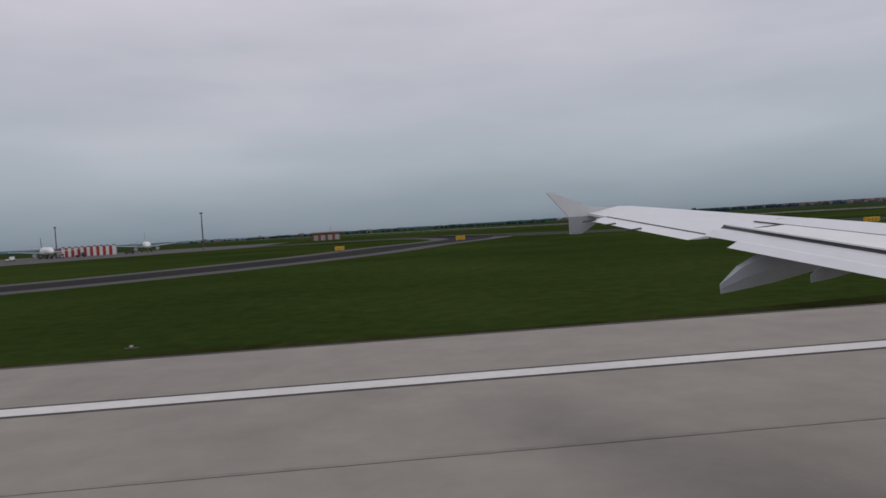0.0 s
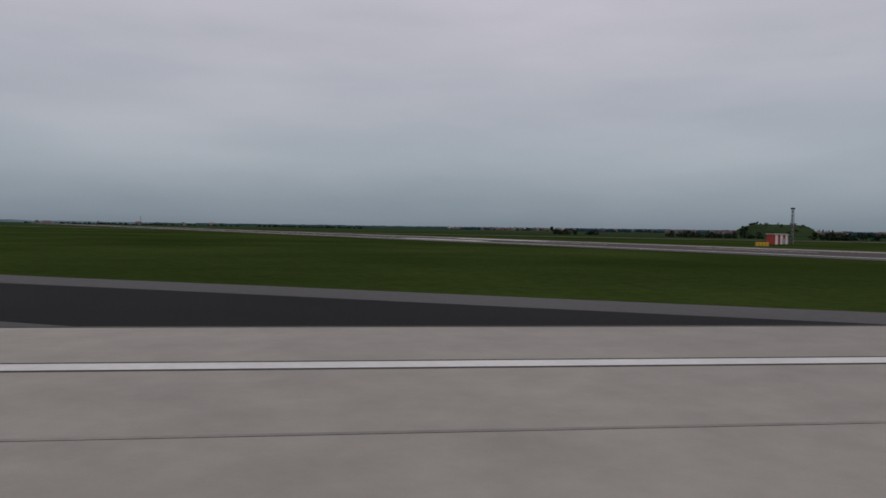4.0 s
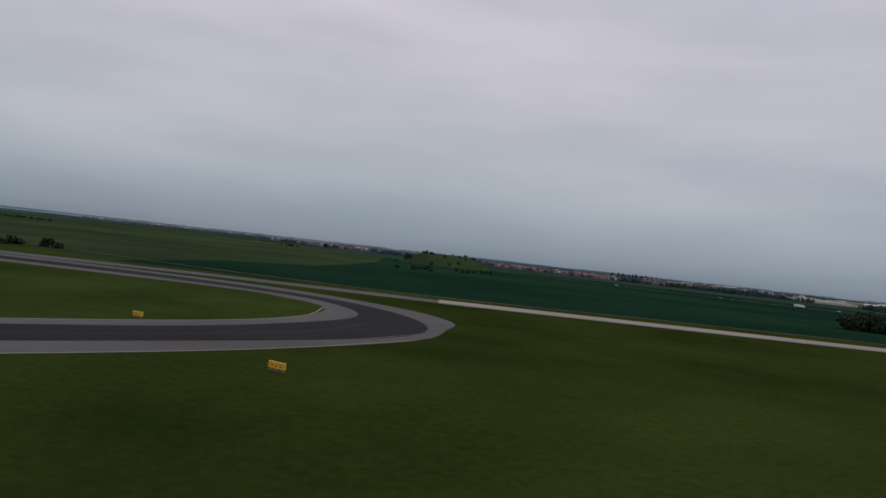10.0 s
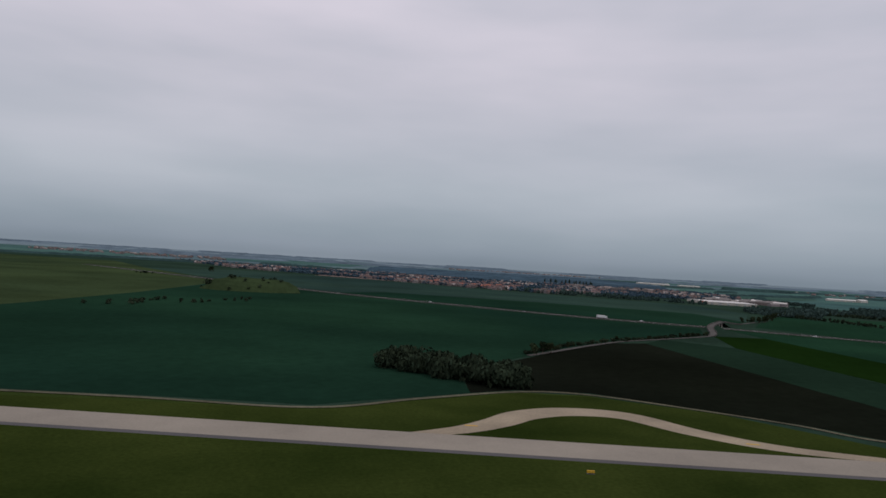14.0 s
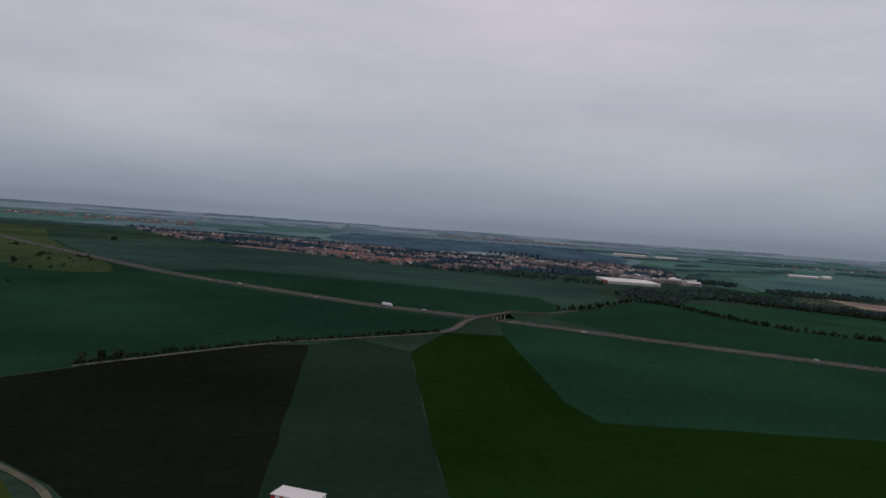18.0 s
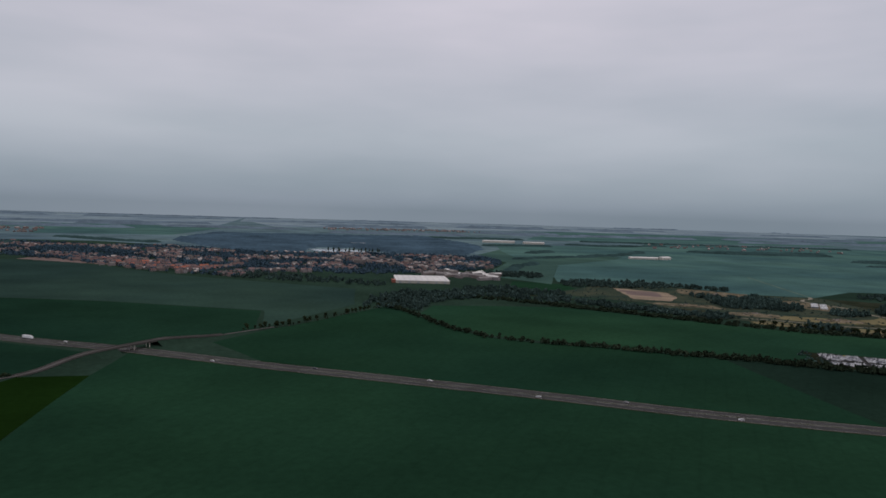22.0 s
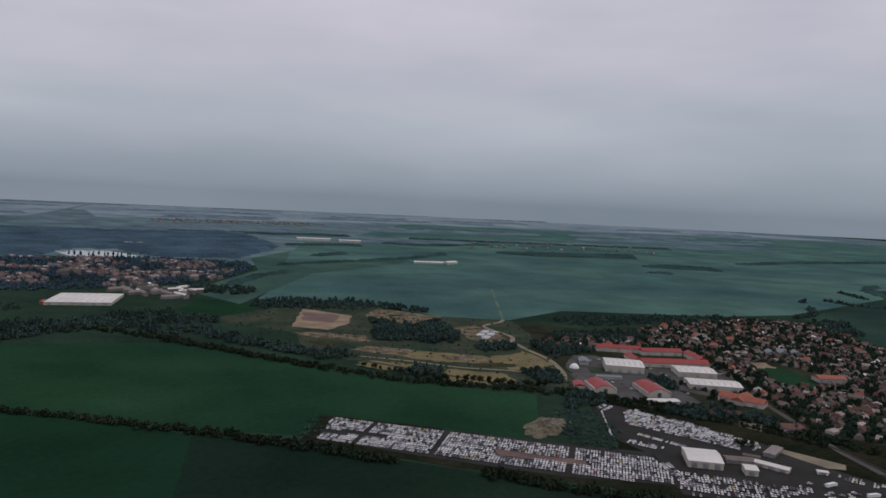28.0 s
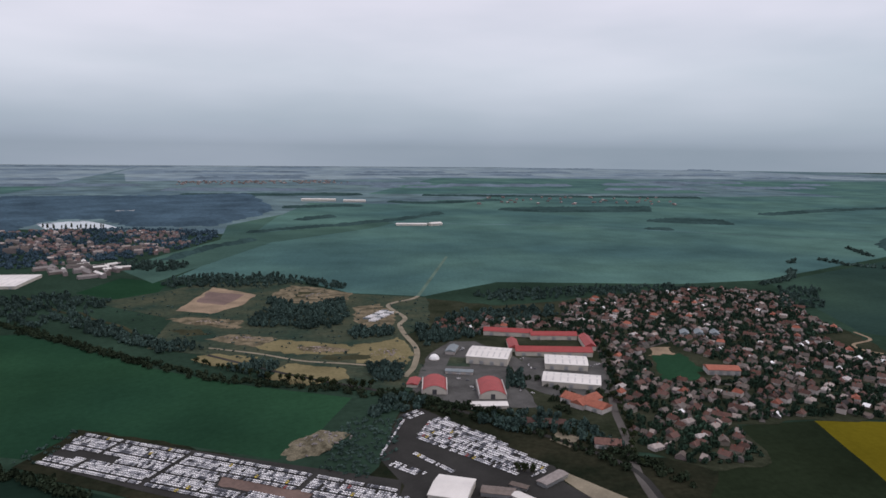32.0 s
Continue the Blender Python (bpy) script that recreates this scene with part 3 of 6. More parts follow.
F([(2420, 1560), (2470, 1700), (2643, 2072), (3000, 2380), (3115, 2538), (3460, 2420), (3709, 2347), (4505, 1728), (4300, 1500), (3650, 1260), (3440, 1260), (3067, 1364), (2880, 1261), (2750, 1317), (2658, 1485)], "crop_hazed", "wide blue-green wheat plain beyond the village")
F([(3640, 1230), (4400, 1500), (5200, 1200), (4600, 500), (3600, 620), (3480, 850)], "crop_blue", "dark green field behind the village")
F([(2254, 1427), (2312, 1571), (2412, 1499), (2387, 1306)], "crop_teal", "small grey-green field by the tree belt")
F([(3117, 566), (3230, 530), (3420, 430), (3330, 330), (3180, 330), (3065, 425)], "rape", "yellow flowering rape field by the village", 0.07)
F([(3025, 574), (3117, 566), (3065, 425), (3180, 330), (3330, 330), (3200, 150), (2930, 310), (2900, 360), (2880, 440), (2935, 494), (2997, 494)], "crop_olive", "dark green field wedged against the village gardens")
F([(2380, 1500), (2470, 1700), (2643, 2072), (3000, 2380), (3115, 2538), (2720, 2900), (2520, 2540), (2500, 2156), (2375, 1900), (2290, 1690)], "crop_mid", "grey-green fields between the town and the plain")
F([(3115, 2545), (3460, 2428), (3709, 2355), (4505, 1736), (5200, 1208), (6500, 808), (8200, 600), (8200, 2900), (6000, 3700), (3600, 3600), (2730, 2910)], "crop_hazed", "wide open wheat fields of the far plain")
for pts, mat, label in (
        ([(3200, 2600), (4700, 1900), (6500, 2300), (6000, 3600), (4000, 3900)], "crop_hazed", "distant blue-green wheat field"),
        ([(2600, 2300), (3050, 2560), (3600, 3300), (2900, 3500), (2700, 2800)], "crop_hazed", "distant green strip beside the wood"),
        ([(700, 3600), (1300, 3700), (1500, 5200), (300, 5200)], "crop_hazed", "distant grey-green field"),
        ([(3300, 4100), (5600, 4000), (6000, 6000), (4300, 6200)], "crop_hazed", "distant dark green field"),
        ([(4600, 300), (6500, 900), (7500, 2200), (5300, 1500)], "crop_hazed", "distant blue-green wheat field"),
        ([(-3000, 2800), (300, 2900), (400, 4800), (-3000, 5000)], "crop_hazed", "distant pale green field"),
        ([(6200, 2800), (8800, 2600), (9500, 5500), (6500, 5600)], "crop_hazed", "distant dark green field"),
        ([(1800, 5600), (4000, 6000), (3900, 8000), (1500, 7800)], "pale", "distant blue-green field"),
        ([(-2500, 5400), (900, 5600), (700, 8200), (-2600, 8200)], "hazed_plain", "distant dark green field")):
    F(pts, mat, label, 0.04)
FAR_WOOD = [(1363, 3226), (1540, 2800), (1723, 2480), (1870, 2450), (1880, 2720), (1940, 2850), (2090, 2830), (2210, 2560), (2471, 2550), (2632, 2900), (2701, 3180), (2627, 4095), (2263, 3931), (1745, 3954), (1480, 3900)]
# Sheet in the wood's own haze colour, backing the gaps between crowns
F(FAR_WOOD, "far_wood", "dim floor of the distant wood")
# The farthest fields, in the palest haze colour
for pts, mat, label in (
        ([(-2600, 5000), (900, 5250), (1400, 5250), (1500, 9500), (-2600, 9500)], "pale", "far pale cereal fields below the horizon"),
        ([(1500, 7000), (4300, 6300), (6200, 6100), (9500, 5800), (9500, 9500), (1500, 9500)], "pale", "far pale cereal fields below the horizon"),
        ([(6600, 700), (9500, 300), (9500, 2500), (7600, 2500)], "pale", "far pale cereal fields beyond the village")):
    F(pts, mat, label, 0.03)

# ---- runway and taxiways ----
RUN_Z = 0.08
runway = sheet("road", [(-900, -32), (1120, -32), (1120, 28.3), (590, 28.3), (510, 29), (496, 36.5), (380, 36.5), (350, 28.3), (-900, 28.3)], M["concrete"], RUN_Z, "pale grey concrete runway with a white edge line", "runway", thick=0.4)
for y, width, name in ((20.45, 0.9, "edge_line"), (-24.2, 0.95, "edge_line")):
    part(name, ribbon_bm([(-900, y), (1080, y)], width, RUN_Z + 0.012), M["white"], runway, "white painted runway edge line")
part("stained_section", flat_bm(ragged([(448, -31.9), (592, -31.9), (600, 28.2), (440, 28.2)], 0.0, 7, 20) , RUN_Z + 0.005), M["stained"], runway, "browner stained concrete section")
for y in (19.9, 21.0):
    part("line_border", ribbon_bm([(-900, y), (1080, y)], 0.2, RUN_Z + 0.01), M["line_border"], runway, "black border of the edge line")
for y in (13.6, 6.0, -9.5):
    part("joint", ribbon_bm([(-900, y), (1120, y)], 0.16, RUN_Z + 0.01), M["joint"], runway)
part("edge_kerb", ribbon_bm([(-900, 28.3), (350, 28.3)], 0.3, RUN_Z + 0.014), M["line_border"], runway)
for k, (xa, xb) in enumerate(((-900, -330), (-330, 262))):
    low = [(xa + (xb - xa) * i / 60, 28.3) for i in range(61)]
    rim = random.Random(60 + k)
    high = [(x, 28.3 + rim.uniform(0.9, 3.6)) for x, _ in low]
    sheet("verge", low + high[::-1], M["fringe"], 0.045, "rank brownish grass along the runway edge", "grass")


def taxiway(points, widths, label, z=RUN_Z - 0.03, core="asphalt", side="shoulder"):
    """Asphalt between two paler shoulders along a curve."""
    line = smooth_line(points, 8)
    top = ribbon("road", line, widths[1], M[side], z, label, "taxiway")
    part("asphalt_strip", ribbon_bm(line, widths[0], z + 0.012), M[core], top, "dark asphalt strip")
    return top, line


sheet("pavement", [(262, 28.4), (345, 28.4), (330, 36), (310, 48), (292, 45), (276, 38)], M["shoulder"], RUN_Z - 0.04, "grey fillet where the exit leaves the runway", "pavement")
# exit west of the crossing runway
taxiway([(20, 330), (48, 250), (95, 188), (146, 139), (195, 93), (243, 68), (283, 47), (308, 36), (335, 24), (360, 14)], (14, 25), "dark asphalt exit taxiway between paler shoulders")
taxiway([(-330, -10), (-180, 40), (-90, 74), (-45, 92), (-14, 132), (4, 175), (30, 240), (10, 320), (-60, 345), (-200, 330)], (15, 27), "grey taxiway bending away from the runway")
sheet("pavement", [(-420, 238), (-128, 246), (-92, 300), (-60, 330), (-60, 470), (-420, 520)], M["shoulder"], RUN_Z + 0.01, "pale apron where aircraft are parked", "apron")
# exit east of the crossing runway
UPPER = [(500, 36.6), (507, 37), (535, 44), (571, 56), (619, 76), (679, 107), (729, 137), (775, 168), (797, 195), (804, 226), (790, 250), (760, 269), (611, 318), (400, 405)]
LOWER = [(400, 445), (611, 354), (700, 329), (760, 306), (800, 283), (832, 247), (843, 215), (836, 190), (823, 163), (784, 129), (724, 93), (701, 78), (641, 44), (623, 35), (608, 28.4), (506, 28.4)]
DARK_UP = [(507, 28.6), (528, 32), (561, 43), (612, 62), (682, 99), (728, 129), (770, 154), (794, 177), (812, 204), (811, 232), (791, 262), (740, 287), (611, 328), (400, 414)]
DARK_LOW = [(400, 430), (611, 343), (700, 317), (755, 297), (800, 268), (823, 238), (832, 205), (826, 176), (805, 154), (774, 134), (725, 106), (688, 84), (653, 62), (619, 43), (593, 28.6)]
top = sheet("road", [tuple(p) for p in (*smooth_line(UPPER, 4), *smooth_line(LOWER, 4))], M["shoulder"], RUN_Z + 0.016, "exit taxiway curling back from the runway, grey shoulders", "taxiway")
part("asphalt_strip", flat_bm([tuple(p) for p in (*smooth_line(DARK_UP, 4), *smooth_line(DARK_LOW, 4))], RUN_Z + 0.03), M["asphalt"], top, "black asphalt strip")
for line in (UPPER[1:10], LOWER[8:14]):
    part("edge_kerb", ribbon_bm(smooth_line(line, 5), 0.5, RUN_Z + 0.04), M["taxi"], top, "pale edge kerb")
part("edge_line", ribbon_bm(smooth_line(DARK_LOW[7:15], 5), 0.22, RUN_Z + 0.045), M["taxi"], top, "pale edge line")
GUIDE = smooth_line([(505, 11), (529, 18), (545, 23), (570, 32), (600, 45), (650, 73), (720, 113), (772, 143), (800, 166), (816, 195)], 6)
part("guide_border", ribbon_bm(GUIDE[:21], 0.56, RUN_Z + 0.041), M["line_border"], top, "black border of the guide line")
part("guide_line", ribbon_bm(GUIDE[:21], 0.26, RUN_Z + 0.045), M["yellow"], top, "yellow taxi guide line")
part("guide_line", ribbon_bm(GUIDE[20:], 0.2, RUN_Z + 0.045), M["lane"], top, "worn taxi guide line")


def painted_block(points, name, mat, label, parent, z):
    part(name, flat_bm(points, z), M[mat], parent, label)


for (x, y), (dx, dy) in (((198, 93), (0.55, 0.84)), ((682, 90), (-0.6, 0.8))):
    hold = thing("hold_marking", "red and white painted holding marking on the taxiway", "marking", (x, y, RUN_Z + 0.05), kind="structure")
    for k in range(5):
        bm = bmesh.new()
        a, b = -7 + k * 2.9, -7 + k * 2.9 + 2.5
        px, py = -dy, dx
        bm.faces.new([bm.verts.new(q) for q in ((dx * a + px * 1.3, dy * a + py * 1.3, 0), (dx * a - px * 1.3, dy * a - py * 1.3, 0), (dx * b - px * 1.3, dy * b - py * 1.3, 0), (dx * b + px * 1.3, dy * b + py * 1.3, 0))])
        part("block", bm, M["redpaint"], hold)
    bm = bmesh.new()
    px, py = -dy, dx
    bm.faces.new([bm.verts.new(q) for q in ((-dx * 6.5 + px * 0.4, -dy * 6.5 + py * 0.4, 0.02), (-dx * 6.5 - px * 0.4, -dy * 6.5 - py * 0.4, 0.02), (dx * 6.5 - px * 0.4, dy * 6.5 - py * 0.4, 0.02), (dx * 6.5 + px * 0.4, dy * 6.5 + py * 0.4, 0.02))])
    part("writing_bar", bm, M["white"], hold, "white bar of lettering")

# the crossing runway
CROSS = np.array((456.0, 55.0))
ALONG = np.array((-0.445, 0.8955))
ACROSS = np.array((0.8955, 0.445))
P2 = lambda a, c: tuple(CROSS + ALONG * a + ACROSS * c)
PY = lambda y, c: tuple(CROSS + ALONG * ((y - 55.0 - 0.445 * c) / 0.8955) + ACROSS * c)
cross = sheet("road", [PY(36.4, -31), PY(36.4, 31), P2(2300, 31), P2(2300, -31)], M["shoulder"], RUN_Z + 0.02, "second runway crossing at an angle, grey shoulders", "runway")
painted_block([PY(36.3, -21), PY(36.3, 22), P2(2300, 22), P2(2300, -21)], "concrete_strip", "concrete", "pale concrete strip", cross, RUN_Z + 0.03)
painted_block([PY(36.5, -18), PY(36.5, 15.0), P2(2300, 16), P2(2300, -18)], "rubbered_strip", "rubber", "dark rubbered strip", cross, RUN_Z + 0.042)
for c in (-21.5, 22.0):
    part("edge_line", ribbon_bm([PY(20.6, c), P2(2300, c)], 1.0, RUN_Z + 0.06), M["white"], cross, "white painted edge line")
for k in range(22):
    part("centre_dash", ribbon_bm([P2(-27 + 60 * k, 1.2), P2(3 + 60 * k, 1.2)], 1.1, RUN_Z + 0.06), M["white"], cross)
for c0 in (-17.5, 8.5):
    for k in range(3):
        part("zone_stripe", ribbon_bm([P2(27, c0 + 3.4 * k), P2(50, c0 + 3.4 * k)], 1.7, RUN_Z + 0.06), M["white"], cross)
for c0 in (-15.0, 9.5):
    part("aiming_block", ribbon_bm([P2(190, c0 + 2), P2(240, c0 + 2)], 6.0, RUN_Z + 0.06), M["white"], cross)

# old parallel taxiway, its loop and the perimeter road
OLD = lambda x: 274.9 - 0.1936 * (x - 1000)
old = ribbon("road", [(x, OLD(x)) for x in range(856, 1480, 24)], 21, M["taxi"], RUN_Z, "pale concrete taxiway along the field edge", "taxiway")
part("edge_strip", ribbon_bm([(x, OLD(x) - 12.5) for x in range(856, 1480, 24)], 4.0, RUN_Z - 0.02), M["shoulder"], old, "grey worn edge strip")
loop = ribbon("road", smooth_line([(1150, 252), (1172, 262), (1188, 274), (1204, 289), (1226, 297), (1250, 291), (1267, 263), (1290, 240), (1330, 222)], 8), [7 + 9 * math.sin(k / 64 * math.pi) for k in range(65)], M["beige"], RUN_Z - 0.01, "beige concrete loop branching from the taxiway", "taxiway")
for x, y in ((1176, 268), (1281, 246)):
    part("yellow_marker", box(bmesh.new(), x, y, RUN_Z, 5, 1.5, 0.06, turn=-15), M["yellow"], loop, "faded yellow painted marker")
ribbon("road", smooth_line([(640, 455), (760, 372), (858, 330), (950, 318), (1045, 306), (1115, 294), (1163, 317), (1216, 340), (1252, 337), (1294, 306), (1325, 278), (1342, 255), (1375, 243), (1480, 225)], 6), 3.2, M["perimeter"], RUN_Z + 0.2, "narrow worn perimeter track", "road")
ribbon("road", smooth_line([(-80, 700), (200, 520), (420, 425), (600, 365), (690, 345), (760, 330), (858, 300)], 6), 18, M["shoulder"], RUN_Z - 0.02, "grey taxiway behind the grass", "taxiway")

# ---- highway, bridge and lanes ----
HIGHWAY = smooth_line([(560, 1900), (900, 1470), (1159, 1155), (1337, 993), (1465, 886), (1600, 812), (1750, 715), (1872, 641), (2001, 562), (2084, 508), (2206, 440), (2400, 345), (2660, 230), (3100, 60)], 6)
highway = ribbon("road", HIGHWAY, 27, M["verge"], 0.30, "dual carriageway with dry verges across the fields", "highway")
for off in (-6.5, 6.5):
    part("carriageway", ribbon_bm(HIGHWAY, 9.0, 0.36, off), M["highway"], highway, "grey asphalt carriageway")
    for line in (-4.9, 4.9):
        part("lane_line", ribbon_bm(HIGHWAY, 0.2, 0.4, off + line), M["white"], highway)
part("median", ribbon_bm(HIGHWAY, 3.0, 0.37), M["verge"], highway, "dry grass median")
LANE = smooth_line([(1265, 478), (1374, 585), (1446, 633), (1534, 692), (1569, 751), (1612, 806), (1650, 850), (1700, 893), (1760, 945)], 6)
ribbon("road", LANE[:22], 4.5, M["lane"], 0.34, "country lane leading up to the bridge", "road")
ribbon("road", LANE[-8:], 4.5, M["lane"], 0.34, "country lane running down from the bridge", "road")


def bridge():
    """The lane's bridge: ramps, deck, parapets and piers."""
    root = thing("bridge", "concrete road bridge carrying a lane over the highway", "bridge", kind="structure")
    line = LANE[18:43]
    s = np.linspace(0, 1, len(line))
    h = 6.0 * np.clip(np.minimum(s, 1 - s) * 3.2, 0, 1) ** 1.2
    t = np.gradient(line, axis=0)
    t /= np.linalg.norm(t, axis=1)[:, None]
    n = np.stack([-t[:, 1], t[:, 0]], 1)
    for name, c, w, up, mat in (("deck", 0, 7, 0.3, "lane"), ("parapet", 3.6, 0.3, 1.2, "lane"), ("parapet", -3.6, 0.3, 1.2, "lane")):
        bm = bmesh.new()
        rows = [[bm.verts.new((*(p + q * (c + d)), z + e)) for d, e in ((-w / 2, up), (w / 2, up), (w / 2, up - 1.4), (-w / 2, up - 1.4))] for p, q, z in zip(line, n, h)]
        for a, b in zip(rows, rows[1:]):
            for k in range(4):
                bm.faces.new((a[k], a[(k + 1) % 4], b[(k + 1) % 4], b[k]))
        part(name, bm, M[mat], root)
    bm = bmesh.new()
    rows = [[bm.verts.new((*(p + q * d), e * max(z - 0.6, 0.0))) for d, e in ((-3.4 - z * 1.5, 0), (-3.4, 1), (3.4, 1), (3.4 + z * 1.5, 0))] for p, q, z in zip(line, n, h)]
    for k, (a, b) in enumerate(zip(rows, rows[1:])):
        if not 0.38 < (k + 0.5) / len(line) < 0.62:
            for j in range(3):
                bm.faces.new((a[j], a[j + 1], b[j + 1], b[j]))
    part("embankment", bm, M["ground"], root, "grassy earth embankment")
    for k in (10, 12, 14):
        bm = bmesh.new()
        for d in (-2.5, 2.5):
            q = line[k] + n[k] * d
            rod(bm, (q[0], q[1], 0), (q[0], q[1], h[k] - 0.9), 0.5, n=10)
        part("pier", bm, M["cream"], root)


bridge()
for pts, w, mat, label in (
        ([(2852, 440), (2870, 505), (2904, 585), (2932, 655), (2982, 752), (3010, 816), (3045, 905), (3056, 960), (3110, 1060), (3160, 1180)], 8, "lane", "village main road lined with trees"),
        ([(2965, 541), (2976, 566), (3003, 625), (3035, 696), (3060, 707)], 6, "lane", "narrow village street"),
        ([(3060, 707), (3080, 695), (3110, 677), (3085, 612), (3060, 575)], 6, "lane", "village street bending round the pitch"),
        ([(2734, 809), (2756, 849), (2778, 923), (2780, 1001), (2786, 1060), (2805, 1105), (2797, 1199), (2850, 1240), (2869, 1263)], 8, "gravel", "pale haul road curving past the spoil ground"),
        ([(2930, 300), (2884, 369), (2862, 438), (2869, 517), (2820, 610), (2760, 690), (2700, 760), (2600, 850), (2500, 960)], 6, "yard", "dark railway cutting road below the village"),
        ([(2740, 160), (2778, 274), (2800, 330), (2822, 393), (2852, 440)], 5, "yard", "grey lane climbing to the crossing"),
        ([(2180, 1400), (2263, 1268), (2296, 1255), (2317, 1210), (2369, 1148), (2407, 1077), (2470, 1000)], 7, "verge", "sandy track beside the railway"),
        ([(2501, 994), (2567, 949), (2619, 904), (2678, 876), (2740, 840)], 5, "gravel", "pale track above the straw meadows"),
        ([(2869, 1263), (2966, 1491), (3063, 1719)], 7, "field_track", "faint grassy field track"),
        ([(3406, 900), (3360, 840), (3300, 778), (3220, 700), (3140, 620)], 6, "lane", "village street"),
        ([(3010, 816), (3120, 860), (3260, 930), (3400, 1060)], 5, "lane", "village street between gardens"),
        ([(3470, 850), (3457, 808), (3408, 792), (3397, 765), (3413, 734), (3418, 690), (3424, 655)], 5, "sand", "bare sandy track at the village edge")):
    ribbon("road", smooth_line(pts, 6), w, M[mat], 0.42 + 0.01 * next(LAYER) / 10, label, "road")

# ---- spoil ground, quarry, meadows, compounds ----
sheet("field", [(2300, 1330), (2440, 1180), (2420, 1010), (2500, 960), (2690, 770), (2757, 770), (2790, 1011), (2850, 1050), (2880, 1250), (2750, 1310), (2640, 1470), (2480, 1480), (2420, 1420)], M["scrub"], 0.25, "rough scrub and spoil ground with dry grass", "scrub")
sheet("quarry", ragged([(2442, 1239), (2497, 1432), (2577, 1341), (2548, 1256), (2500, 1203)], 2, 4), M["sand"], 0.30, "sandy rectangular quarry floor", "quarry")
sheet("field", ragged([(2472, 1300), (2490, 1392), (2556, 1345), (2522, 1262)], 3, 9), M["soil"], 0.34, "bare brown soil in the middle of the quarry", "soil")
for pts, mat, label in (
        ([(2478, 943), (2505, 967), (2567, 930), (2536, 902), (2503, 913)], "straw", "small straw-coloured meadow"),
        ([(2570, 841), (2599, 895), (2671, 858), (2669, 816), (2610, 809)], "straw", "straw-coloured meadow edged by trees"),
        ([(2560, 985), (2600, 1018), (2669, 974), (2730, 927), (2669, 922), (2610, 939)], "straw", "long dry sandy bank"),
        ([(2496, 1040), (2531, 1063), (2600, 1018), (2562, 984)], "spoil", "layered sandy bank"),
        ([(2690, 880), (2700, 960), (2768, 985), (2772, 925), (2748, 850), (2720, 845)], "straw", "dry grassy mound beside the lane"),
        ([(2640, 905), (2660, 920), (2720, 905), (2700, 885)], "verge", "weedy strip along the bank"),
        ([(2434, 1182), (2472, 1183), (2547, 1145), (2544, 1091), (2502, 1113), (2456, 1147)], "spoil", "pale gravel depot by the quarry"),
        ([(2601, 1336), (2646, 1415), (2694, 1389), (2750, 1316), (2735, 1265), (2651, 1245), (2618, 1291)], "spoil", "sandy storage ground"),
        ([(2640, 1300), (2655, 1350), (2700, 1335), (2690, 1290)], "verge", "weeds on the sandy storage ground"),
        ([(2735, 1194), (2782, 1212), (2797, 1124), (2773, 1055), (2735, 1057), (2721, 1108)], "spoil", "gravel yard with pale containers"),
        ([(2470, 1060), (2440, 1110), (2490, 1100), (2500, 1070)], "verge", "dry weedy plot"),
        ([(3107, 852), (3133, 846), (3113, 804), (3079, 813)], "sand", "sandy end of the sports pitch"),
        ([(3083, 816), (3128, 811), (3110, 740), (3081, 710), (3040, 720)], "crop_green", "green sports pitch in the village"),
        ([(1120, 2040), (1266, 1950), (1420, 1860), (1440, 1905), (1280, 2030), (1150, 2110)], "soil", "brown building ground at the edge of town")):
    sheet("field", ragged(pts, 5.0, len(label), 9.0), M[mat], 0.36 + 0.0005 * next(LAYER), label, "field")
sheet("field", ragged([(2790, 700), (2870, 560), (2905, 540), (2935, 490), (3000, 490), (3030, 575), (3117, 566), (3235, 532), (3335, 580), (3402, 636), (3410, 716), (3460, 835), (3480, 950), (3580, 1120), (3439, 1200), (3230, 1195), (3100, 1160), (2990, 1150), (2880, 1240), (2830, 1040), (2780, 1000), (2760, 780)], 4, 77), M["gardens"], 0.27, "dark gardens and yards between the village houses", "gardens")
for pts, mat, label in (
        ([(2724, 745), (2790, 690), (2850, 672), (2862, 735), (2900, 790), (2900, 850), (2870, 940), (2835, 947), (2790, 900), (2760, 830)], "works", "grey works yard between the sheds"),
        ([(2862, 740), (2890, 690), (2985, 700), (3000, 800), (2970, 830), (2905, 850)], "works", "grey yard around the long halls"),
        ([(2905, 875), (3010, 850), (3020, 905), (2930, 945)], "gardens", "trampled courtyard of the school"),
        ([(2797, 839), (2824, 827), (2838, 861), (2813, 873)], "scrub", "worn green sports court beside the dome"),
        ([(2871, 633), (2857, 586), (2838, 568), (2825, 592)], "gravel", "sandy yard behind the low store"),
        ([(2806, 532), (2820, 506), (2836, 468), (2824, 456), (2813, 468), (2801, 507)], "gravel", "pale dusty yard by the cutting")):
    sheet("pavement", ragged(pts, 2.0, len(label)), M[mat], 0.33 + 0.0005 * next(LAYER), label, "yard")
sheet("field", ragged([(2560, 606), (2640, 548), (2658, 592), (2700, 694), (2722, 745), (2762, 700), (2805, 648), (2855, 590), (2890, 540), (2948, 500), (2895, 440), (2965, 335), (2905, 240), (2825, 315), (2777, 345), (2636, 440), (2470, 560), (2380, 625), (2350, 655), (2390, 730), (2480, 672)], 3, 88), M["thicket"], 0.26, "dark rough ground and thicket round the car compound", "scrub")
